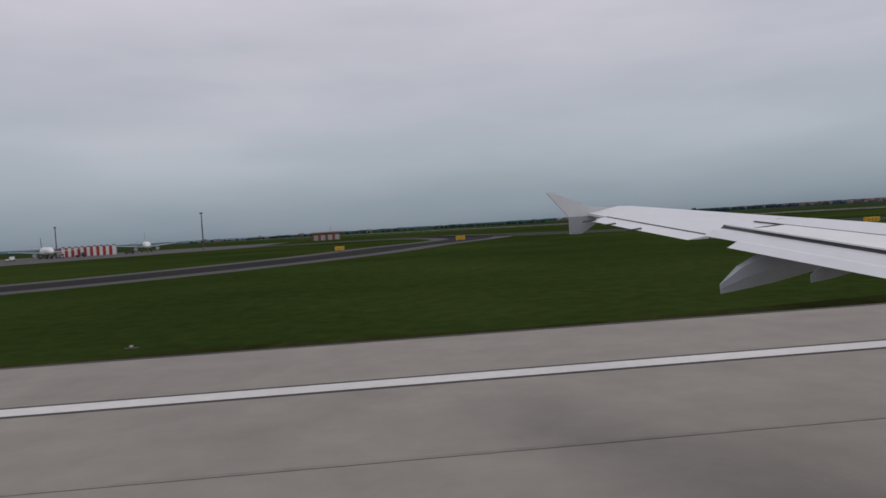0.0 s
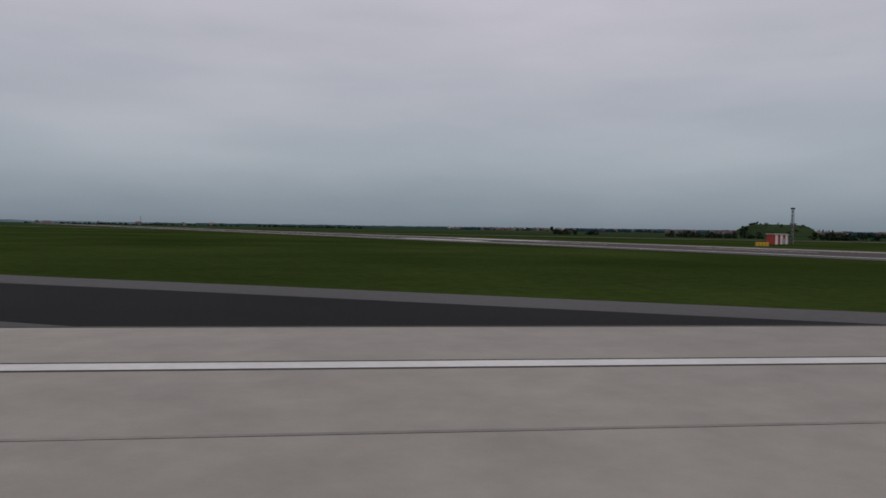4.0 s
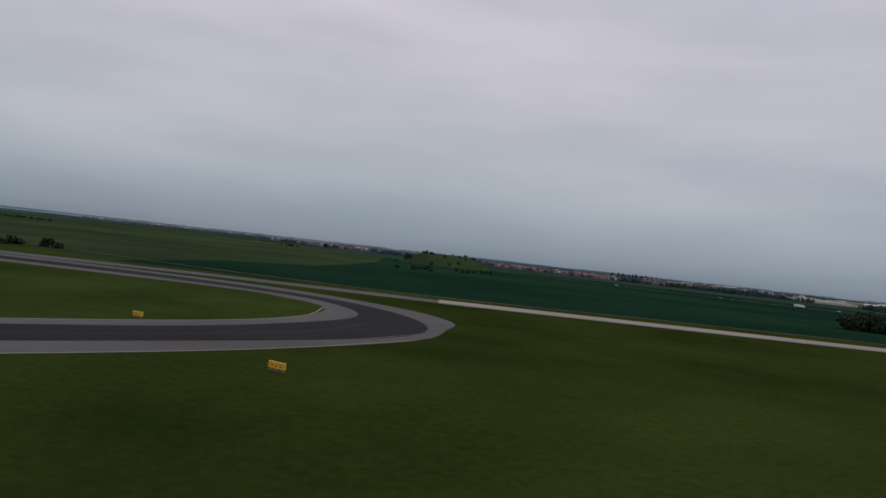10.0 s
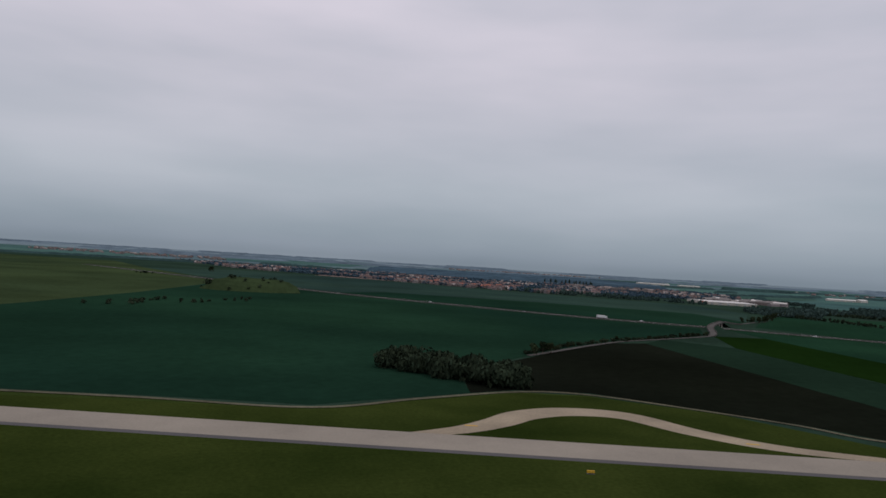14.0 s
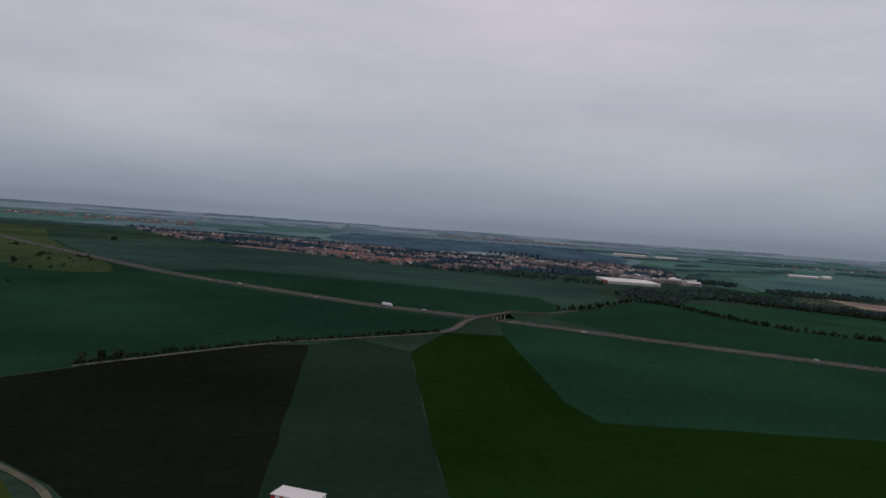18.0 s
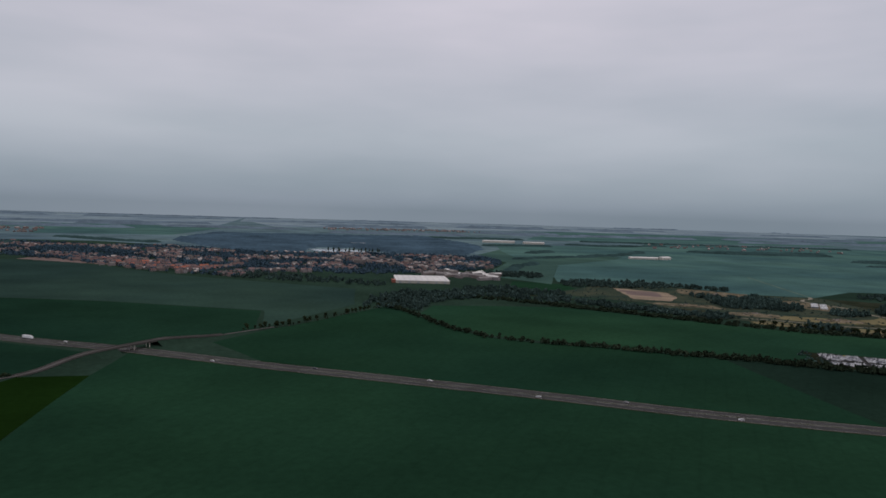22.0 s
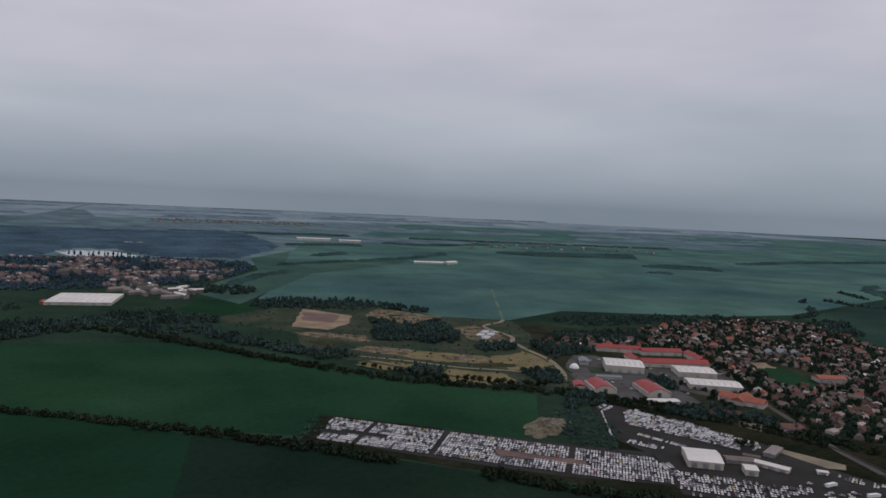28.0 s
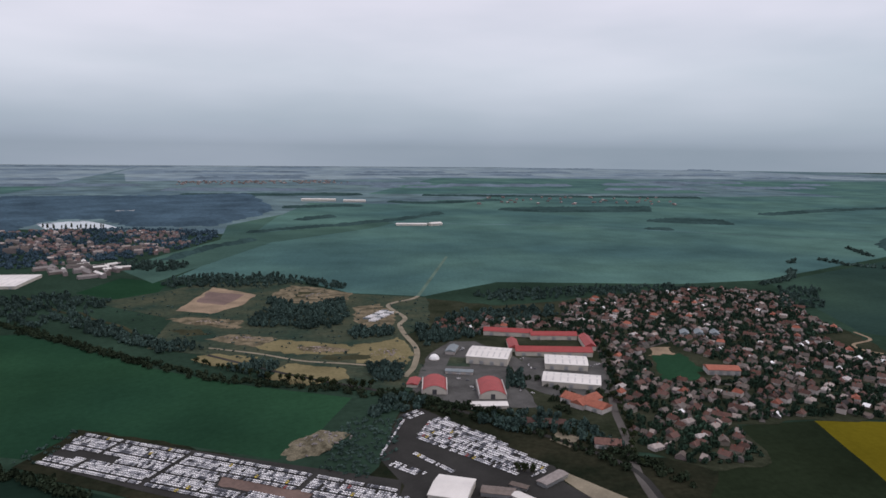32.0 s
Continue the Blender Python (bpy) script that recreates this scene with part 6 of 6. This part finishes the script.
heap("spoil_heap", "low sandy spoil bank with rubble", (2550, 1030, 0.36), 70, 22, 4, "spoil", 6, -25)
heap("spoil_heap", "dry straw-coloured spoil mound", (2735, 905, 0.36), 60, 60, 7, "straw", 7, 10)
heap("spoil_heap", "gravel heap in the depot", (2495, 1140, 0.36), 60, 20, 4, "spoil", 8, -20)
heap("spoil_heap", "heap of earth on the storage ground", (2680, 1310, 0.36), 60, 40, 4, "spoil", 9, 10)
car_rest("parked_cars", [spots[i] for i in range(len(spots)) if i not in chosen], 15)
hd = np.gradient(HIGHWAY, axis=0)
for k, off, kind in ((16, 7, 0), (21, -8, 1), (27, 7, 0), (34, -8, 0), (38, 7, 2), (43, 7, 0), (47, -8, 0), (51, 7, 1), (56, -8, 0)):
    t = hd[k] / np.linalg.norm(hd[k])
    p = HIGHWAY[k] + np.array((-t[1], t[0])) * off
    a = math.degrees(math.atan2(t[1], t[0])) + (180 if off < 0 else 0)
    ob = copy_thing(first[kind if kind in first else 0], pose(p[0] * HALF, p[1] * HALF, 0.18, 0, 0, a))
    tagged(ob, ("white", "silver", "dark")[kind] + " car driving on the highway", "", "cars on the highway")


rng = random.Random(29)
YARDS = [[(2735, 745), (2770, 735), (2790, 790), (2770, 820)], [(2785, 760), (2800, 700), (2810, 800), (2800, 830)], [(2840, 720), (2860, 690), (2880, 760), (2890, 800), (2860, 790)], [(2895, 790), (2905, 790), (2912, 845), (2895, 845)], [(2830, 890), (2865, 895), (2862, 935), (2840, 940)], [(2965, 760), (2985, 745), (2998, 800), (2985, 812)]]
for poly in YARDS:
    for x, y in scatter(poly, 5, rng):
        kind = rng.choices((0, 1, 2), (6, 3, 2))[0]
        ob = copy_thing(first[kind if kind in first else 0], pose(x * HALF, y * HALF, 0.18, 0, 0, rng.choice((-20, 70)) + rng.uniform(-8, 8)))
        tagged(ob, ("white", "silver", "dark")[kind] + " car parked in the works yard", "", "cars in the works yard")


def truck(at, turn, label="white box truck on the highway"):
    root = thing("truck", label, "truck", at, turn)
    part("cargo_box", box(bmesh.new(), -1.5, 0, 1.0, 11, 2.5, 2.9, 0.08), M["enamel"], root)
    part("cab", box(bmesh.new(), 5.3, 0, 0.6, 2.3, 2.4, 2.6, 0.2), M["enamel"], root)
    for x in (-5.5, -4.2, 3.0, 5.6):
        for y in (-1.1, 1.1):
            part("wheel", rod(bmesh.new(), (x, y - 0.15, 0.5), (x, y + 0.15, 0.5), 0.5, n=12), M["rubberblack"], root)


t = hd[25] / np.linalg.norm(hd[25])
truck((HIGHWAY[25][0] - t[1] * 7, HIGHWAY[25][1] + t[0] * 7, 0.36), math.degrees(math.atan2(t[1], t[0])))
for x, y, a in ((2774, 431, 4), (2790, 403, -4)):
    truck((x, y, 0.42), a, "white flatbed truck parked in the yard")


# ---- airfield furniture ----
def guidance_sign(at, turn, w, h, label="yellow taxiway guidance sign on low legs"):
    root = thing("taxiway_sign", label, "sign", at, turn, "taxiway signs")
    board = part("board", box(bmesh.new(), 0, 0, 0.35, w, 0.35, h, 0.05), M["signyellow"], root)
    for k in range(3):
        part("writing_bar", box(bmesh.new(), (k - 1) * w * 0.24, -0.19, 0.35 + h * 0.32, w * 0.045, 0.02, h * 0.26), M["black"], board)
    for x in (-w * 0.35, w * 0.35):
        part("leg", rod(bmesh.new(), (x, 0, 0), (x, 0, 0.36), 0.06), M["steel"], root)
    part("plinth", box(bmesh.new(), 0, 0, 0, w + 0.3, 0.7, 0.08, 0.02), M["lane"], root)


for x, y, turn, w, h in ((-10, 166, 10, 2.2, 0.9), (145, 173, 0, 5.0, 1.0), (176, 69, 40, 1.7, 1.2), (209, 120, 10, 3.2, 1.1), (22, 199, 0, 2.6, 1.1), (94, 129, 5, 3.4, 0.9), (543, 55, -62, 2.6, 0.8), (674, 118.5, -10, 2.9, 1.0), (702, 63, -62, 2.8, 1.2), (793, 113, -40, 3.4, 1.1), (762, 163, -30, 2.6, 1.0), (1029, 130, -25, 4.0, 1.2), (1200, 208, -10, 2.4, 0.8), (434, 189, 0, 4.0, 1.1)):
    guidance_sign((x, y, 0.03), turn, w, h)


def marker_lamp(at):
    root = thing("runway_light", "low white runway edge light on a plate", "lamp", at, 0, "runway edge lights")
    part("plate", box(bmesh.new(), 0, 0, 0, 0.6, 0.3, 0.05, 0.02), M["lane"], root)
    part("stem", rod(bmesh.new(), (0, 0, 0.05), (0, 0, 0.09), 0.05), M["steel"], root)
    part("lens", rod(bmesh.new(), (0, 0, 0.09), (0, 0, 0.16), 0.1, 0.06, 10), M["paleroof"], root)


for x, y in ((-11, 31.5), (49, 31.5), (560, 32.4), (607, 37.6), (625, 31.5), (632, 40.5), (636, 37.1), (637, 39.3), (649, 32.8)):
    marker_lamp((x, y, 0.13 if 550 < x < 610 else 0.03))


def striped_hut(at, turn, w, d, h, label, roof="whiteroof", stripes=6):
    root = thing("equipment_hut", label, "hut", at, turn)
    for k in range(stripes):
        part("wall_panel", box(bmesh.new(), -w / 2 + (k + 0.5) * w / stripes, 0, 0, w / stripes - 0.01, d, h), M["red" if k % 2 == 0 else "enamel"], root)
    part("roof", box(bmesh.new(), 0, 0, h, w + 0.5, d + 0.5, 0.3, 0.08), M[roof], root)
    part("door", box(bmesh.new(), w * 0.2, -d / 2 - 0.04, 0.05, 1.0, 0.1, 2.1), M["steel"], root)
    return root


striped_hut((475, 246, 0.03), 0, 6, 4, 3.6, "red and white striped equipment hut on the grass")


def lattice_mast(at, height, label, width=0.9):
    root = thing("lattice_mast", label, "mast", at)
    legs = [(sx * width / 2, sy * width / 2) for sx, sy in ((-1, -1), (1, -1), (1, 1), (-1, 1))]
    for x, y in legs:
        part("leg", rod(bmesh.new(), (x, y, 0), (x * 0.6, y * 0.6, height), 0.09, 0.07, 6), M["shoulder"], root)
    for k in range(int(height / 1.6)):
        z = k * 1.6
        bm = bmesh.new()
        f0, f1 = 1 - 0.4 * z / height, 1 - 0.4 * min(1, (z + 1.6) / height)
        for (xa, ya), (xb, yb) in zip(legs, [*legs[1:], legs[0]]):
            rod(bm, (xa * f0, ya * f0, z), (xb * f1, yb * f1, min(z + 1.6, height)), 0.045, n=5)
        part("brace", bm, M["steel"], root)
    part("head", box(bmesh.new(), 0, 0, height, 1.3, 0.9, 0.6, 0.1), M["seal"], root)
    return root


lattice_mast((479, 243, 0.03), 13, "slim glide slope mast behind the striped hut")
lattice_mast((-83, 338, 0.1), 17, "tall floodlight mast on the apron", 0.5)
lattice_mast((-189, 430, 0.1), 17, "tall floodlight mast beside the striped fence", 0.45)
lattice_mast((-107, 1500, 0), 18, "distant mast on the skyline", 2.0)
for x, y, a, w in ((1420, 266, -25, 18), (1384, 250, -20, 12)):
    striped_hut((x, y, 0.1), a, w, 9, 4.0, "red and white chequered localizer hut with a pale roof", "whiteroof", 10 if w > 15 else 6)


def red_fence():
    root = thing("blast_fence", "tall red and white striped blast fence on the apron", "fence", (-160, 400, 0.1), -18)
    for k in range(18):
        part("panel", box(bmesh.new(), -17 + k * 2.0, 0, 0, 1.9, 0.5, 5.0), M["red" if k % 2 == 0 else "enamel"], root)
        if k % 2:
            part("coping", box(bmesh.new(), -17 + k * 2.0, 0, 5.0, 1.3, 0.6, 0.5), M["seal"], root, "dark coping block")
    for k in range(7):
        part("post", box(bmesh.new(), -18 + k * 6, 0.6, 0, 0.3, 0.5, 4.8), M["steel"], root)


red_fence()
shed("airfield_building", "low red brick airfield building with white doors", (-38, 492, 0), 5, 19, 9, 5, 0.6, "brick", "slate", 4, 0, "building")


def airliner(at, turn):
    """A parked twin-jet, nose towards +x."""
    root = thing("airliner", "white airliner parked on the apron", "aircraft", at, turn)
    stations = [(-17, 0.5, 5.0), (-13, 1.2, 4.6), (-8, 1.9, 4.1), (12, 1.95, 3.9), (15, 1.7, 3.7), (17, 1.1, 3.4), (18, 0.3, 3.2)]
    bm = bmesh.new()
    rings = [[bm.verts.new((x, math.cos(k * 0.5236) * r, z + math.sin(k * 0.5236) * r)) for k in range(12)] for x, r, z in stations]
    for a, b in zip(rings, rings[1:]):
        for k in range(12):
            bm.faces.new((a[k], a[(k + 1) % 12], b[(k + 1) % 12], b[k]))
    bm.faces.new(rings[0])
    bm.faces.new(rings[-1])
    part("fuselage", bm, M["enamel"], root)
    for s in (-1, 1):
        for name, x0, x1, y1, z0, z1, c0, c1 in (("wing", 3, -4, 16.5, 2.8, 4.2, 6.5, 1.6), ("tailplane", -12, -15.5, 6, 5.2, 5.8, 3.2, 1.3)):
            bm = bmesh.new()
            v = [bm.verts.new(p) for p in ((x0, s * 1.5, z0), (x0 - c0, s * 1.5, z0), (x1 - c1, s * y1, z1), (x1, s * y1, z1), (x0, s * 1.5, z0 + 0.5), (x0 - c0, s * 1.5, z0 + 0.2), (x1 - c1, s * y1, z1 + 0.1), (x1, s * y1, z1 + 0.2))]
            for q in ((0, 1, 2, 3), (4, 5, 6, 7), (0, 1, 5, 4), (1, 2, 6, 5), (2, 3, 7, 6), (3, 0, 4, 7)):
                bm.faces.new([v[i] for i in q])
            part(name, bm, M["wingtop"], root)
        part("engine", rod(bmesh.new(), (-1.5, s * 5.7, 1.9), (2.6, s * 5.7, 1.9), 0.8, 1.05, 14), M["grey"], root)
        bm = rod(bmesh.new(), (-1, s * 2.6, 0.55), (-1, s * 2.6, 2.6), 0.14)
        leg = part("landing_gear", bm, M["steel"], root)
        part("tyre", rod(bmesh.new(), (-1, s * 2.3, 0.55), (-1, s * 2.9, 0.55), 0.55, n=14), M["rubberblack"], leg)
    bm = bmesh.new()
    v = [bm.verts.new((x, y, z)) for y in (-0.15, 0.15) for x, z in ((-11, 5.6), (-16.5, 5.6), (-18, 11.2), (-15.8, 11.2))]
    for q in ((0, 1, 2, 3), (4, 5, 6, 7), (0, 1, 5, 4), (1, 2, 6, 5), (2, 3, 7, 6), (3, 0, 4, 7)):
        bm.faces.new([v[i] for i in q])
    part("fin", bm, M["grey"], root)
    leg = part("nose_gear", rod(bmesh.new(), (13.5, 0, 0.4), (13.5, 0, 2.4), 0.1), M["steel"], root)
    part("tyre", rod(bmesh.new(), (13.5, -0.25, 0.4), (13.5, 0.25, 0.4), 0.4, n=14), M["rubberblack"], leg)


airliner((-135, 420, 0.12), -70)
airliner((-174, 384, 0.12), -58)


def service_vehicle(at, turn, body, label):
    """A low airport tractor or stair truck: chassis, cab with glass, four wheels."""
    root = thing("service_vehicle", label, "vehicle", at, turn, "apron vehicles")
    part("chassis", box(bmesh.new(), 0, 0, 0.45, 4.6, 1.9, 0.7, 0.08), M[body], root)
    cab = part("cab", box(bmesh.new(), 1.3, 0, 1.15, 1.6, 1.8, 1.1, 0.12), M[body], root)
    part("windscreen", box(bmesh.new(), 2.12, 0, 1.35, 0.06, 1.5, 0.7), M["glass"], cab)
    for x in (-1.5, 1.5):
        for y in (-0.9, 0.9):
            part("wheel", rod(bmesh.new(), (x, y - 0.12, 0.42), (x, y + 0.12, 0.42), 0.42, n=12), M["rubberblack"], root)


for x, y, a, body, label in ((-170, 372, 20, "seal", "dark baggage tractor beside the airliner"), (-163, 374, -35, "steel", "grey stair truck beside the airliner"), (-152, 372, 5, "seal", "dark baggage tractor beside the airliner"), (-128, 372, 15, "seal", "dark service vehicle at the apron edge"), (-186, 372, 80, "enamel", "white service van beside the airliner")):
    service_vehicle((x, y, 0.11), a, body, label)


def mound():
    """A flat-topped grassy mound on the plain."""
    root = thing("mound", "flat-topped grassy mound with bushes", "hill", (1025, 1110, 0), kind="structure")
    bm = bmesh.new()
    rng = random.Random(3)
    rings = []
    for f, z in ((1.0, -0.5), (0.88, 8), (0.74, 15), (0.5, 18)):
        rings.append([bm.verts.new((math.cos(a) * 74 * f * (1 + rng.uniform(-0.06, 0.06)), math.sin(a) * 40 * f, z + rng.uniform(-1, 1))) for a in np.linspace(0, 6.283, 28, endpoint=False)])
    for a, b in zip(rings, rings[1:]):
        for k in range(28):
            bm.faces.new((a[k], a[(k + 1) % 28], b[(k + 1) % 28], b[k]))
    bm.faces.new(rings[-1])
    part("slope", bm, M["meadow"], root)
    verts, faces = [], []
    for _ in range(26):
        a, f = rng.uniform(0, 6.283), rng.uniform(0.3, 0.98)
        z = float(np.interp(f, (0.3, 0.5, 0.74, 0.88, 1.0), (17, 17, 14, 7, -0.5)))
        r = rng.uniform(2, 4.5) + (2.5 if math.cos(a) < -0.6 else 0)
        v, q = crown_quads(rng, r, r * 1.5, z - r * 0.4, 26, r * 0.3)
        n = len(verts)
        verts += [(x + math.cos(a) * 74 * f, y + math.sin(a) * 40 * f, h) for x, y, h in v]
        faces += [tuple(k + n for k in p) for p in q]
    ob = new("bushes", raw_mesh("bushes", verts, faces, M["wood_leaf"]))
    ob.parent = root


mound()


# ---- the airliner's wing, standing where the flight begins ----
def airliner_wing():
    """A swept left wing with its flaps run out, seen from above and behind; it stands on its main gear leg."""
    root = thing("airliner_wing", "white airliner wing with lowered flaps and wingtip fence", "wing", (0, 0, 0))
    te = lambda y: (5.2 + 0.284 * (11.93 - y), 3.98 + 0.142 * (y - 11.93))
    le = lambda y: 5.75 + 0.51 * (15.6 - y)

    def loft(name, ys, section, mat, parent, label=""):
        bm = bmesh.new()
        rows = [[bm.verts.new((x, y, z)) for x, z in section(y)] for y in ys]
        n = len(rows[0])
        for a, b in zip(rows, rows[1:]):
            for k in range(n):
                bm.faces.new((a[k], a[(k + 1) % n], b[(k + 1) % n], b[k]))
        bm.faces.new(rows[0][::-1])
        bm.faces.new(rows[-1])
        return part(name, bm, mat, parent, label)

    def skin(x_back, lift_back):
        def section(y):
            xt, zt = te(y)
            x0, x1 = xt + x_back, le(y)
            c = x1 - x0
            up = 0.115 * (x1 - xt)
            return [(x0, zt + lift_back), (x0 + 0.3 * c, zt + lift_back + 0.55 * (up - lift_back)), (x0 + 0.6 * c, zt + up), (x0 + 0.85 * c, zt + up * 0.92), (x1 - 0.02 * c, zt + up * 0.6), (x1, zt + up * 0.4), (x1 - 0.08 * c, zt + up * 0.05), (x0 + 0.5 * c, zt - 0.1), (x0, zt + lift_back - 0.05)]
        return section

    inner, outer = np.linspace(2.0, 11.85, 14), np.linspace(11.9, 15.6, 7)
    loft("wing_box", inner, skin(0.62, 0.24), M["wingtop"], root)
    loft("wing_box", outer, skin(0.42, 0.06), M["wingtop"], root)
    tip = loft("aileron", np.linspace(11.95, 14.9, 6), lambda y: [(te(y)[0], te(y)[1]), (te(y)[0] + 0.4, te(y)[1] + 0.055), (te(y)[0] + 0.4, te(y)[1] + 0.0)], M["wingtop"], root)
    for y in (13.3, 14.1, 14.75):
        part("static_wick", rod(bmesh.new(), (te(y)[0] - 0.2, y, te(y)[1]), (te(y)[0] + 0.1, y, te(y)[1] + 0.03), 0.015, n=5), M["seal"], tip)
    flap = lambda back, front, dz: (lambda y: [(te(y)[0] + back, te(y)[1] + dz), (te(y)[0] + 0.5 * (back + front), te(y)[1] + dz + 0.09), (te(y)[0] + front, te(y)[1] + dz + 0.10), (te(y)[0] + front, te(y)[1] + dz - 0.02)])
    loft("flap", np.linspace(2.0, 11.05, 10), flap(0.0, 0.34, 0.0), M["wingtop"], root, "lowered rear flap panel")
    loft("flap", np.linspace(2.0, 11.85, 10), flap(0.22, 0.60, 0.075), M["wingtop"], root, "lowered front flap panel")
    # Solid dark strip along the flap gap; the slot's shade is its colour
    loft("seal", np.linspace(2.0, 11.9, 10), lambda y: [(te(y)[0] + 0.57, te(y)[1] + 0.165), (te(y)[0] + 0.63, te(y)[1] + 0.23), (te(y)[0] + 0.7, te(y)[1] + 0.1)], M["seal"], root, "dark strip standing in for the shaded flap slot")
    for y0, y1 in ((2.2, 4.4), (4.45, 6.6), (6.65, 8.9), (8.95, 11.2)):
        def plate(y):
            s = skin(0.62, 0.24)(y)
            (xa, za), (xb, zb) = s[0], s[1]
            return [(xa - 0.03, za + 0.01), (xb - 0.1, zb + 0.012), (xb - 0.1, zb - 0.01), (xa - 0.03, za - 0.012)]
        loft("spoiler", np.linspace(y0, y1, 4), plate, M["enamel"], root, "white spoiler panel")
    for y0 in (4.42, 6.62, 8.92, 11.22):
        loft("panel_joint", (y0, y0 + 0.035), lambda y: [(skin(0.62, 0.24)(y)[0][0], skin(0.62, 0.24)(y)[0][1] + 0.018), (skin(0.62, 0.24)(y)[1][0] - 0.1, skin(0.62, 0.24)(y)[1][1] + 0.02), (skin(0.62, 0.24)(y)[1][0] - 0.1, skin(0.62, 0.24)(y)[1][1] - 0.01)], M["seal"], root)
    loft("panel_joint", np.linspace(2.0, 11.8, 10), lambda y: [(skin(0.62, 0.24)(y)[1][0] - 0.1, skin(0.62, 0.24)(y)[1][1] + 0.014), (skin(0.62, 0.24)(y)[1][0] - 0.06, skin(0.62, 0.24)(y)[1][1] + 0.016), (skin(0.62, 0.24)(y)[1][0] - 0.06, skin(0.62, 0.24)(y)[1][1] - 0.01)], M["seal"], root)
    loft("panel_joint", np.linspace(11.95, 14.9, 6), lambda y: [(te(y)[0] + 0.39, te(y)[1] + 0.062), (te(y)[0] + 0.43, te(y)[1] + 0.068), (te(y)[0] + 0.43, te(y)[1])], M["seal"], root)
    for y, xa, xb, drop, w in ((10.8, 7.4, 5.18, 0.54, 0.17), (6.4, 9.6, 6.1, 0.75, 0.24), (9.75, 6.9, 6.0, 0.22, 0.06), (8.6, 7.2, 6.35, 0.2, 0.06)):
        bm = bmesh.new()
        zt = te(y)[1]
        rows = []
        for f, depth, half in ((0.0, 0.1, 0.25), (0.25, 0.55, 0.9), (0.6, 0.85, 1.0), (0.85, 1.0, 0.6), (1.0, 1.08, 0.08)):
            x = xa + (xb - xa) * f
            top = zt if f < 0.7 else zt - drop * 0.95 * (f - 0.7) / 0.3
            low = zt - 0.08 - drop * depth
            hw = w * half
            rows.append([bm.verts.new(q) for q in ((x, y - hw, top), (x, y + hw, top), (x, y + hw * 0.8, (top + low) / 2), (x, y, low), (x, y - hw * 0.8, (top + low) / 2))])
        for a, b in zip(rows, rows[1:]):
            for k in range(5):
                bm.faces.new((a[k], a[(k + 1) % 5], b[(k + 1) % 5], b[k]))
        bm.faces.new(rows[0])
        bm.faces.new(rows[-1][::-1])
        part("flap_track_fairing", bm, M["grey"], root, "grey flap track fairing")
    for name, pts, mat in (("wingtip_fence_top", [(4.15, 4.5), (5.75, 4.62), (4.7, 4.70), (3.8, 5.06), (3.66, 5.07)], "wingtop"), ("wingtip_fence_bottom", [(4.15, 4.48), (5.6, 4.58), (4.9, 4.42), (4.42, 4.12), (4.15, 4.12)], "grey")):
        bm = bmesh.new()
        rows = [[bm.verts.new((x, y, z)) for x, z in pts] for y in (15.62, 15.68)]
        for k in range(5):
            bm.faces.new((rows[0][k], rows[0][(k + 1) % 5], rows[1][(k + 1) % 5], rows[1][k]))
        bm.faces.new(rows[0][::-1])
        bm.faces.new(rows[1])
        part(name, bm, M[mat], root)
    leg = part("landing_gear", rod(bmesh.new(), (9.0, 3.8, 0.6), (9.0, 3.6, 2.9), 0.14), M["steel"], root)
    for y in (3.45, 4.1):
        part("tyre", rod(bmesh.new(), (9.0, y - 0.2, 0.66), (9.0, y + 0.2, 0.66), 0.58, n=18), M["rubberblack"], leg)


airliner_wing()
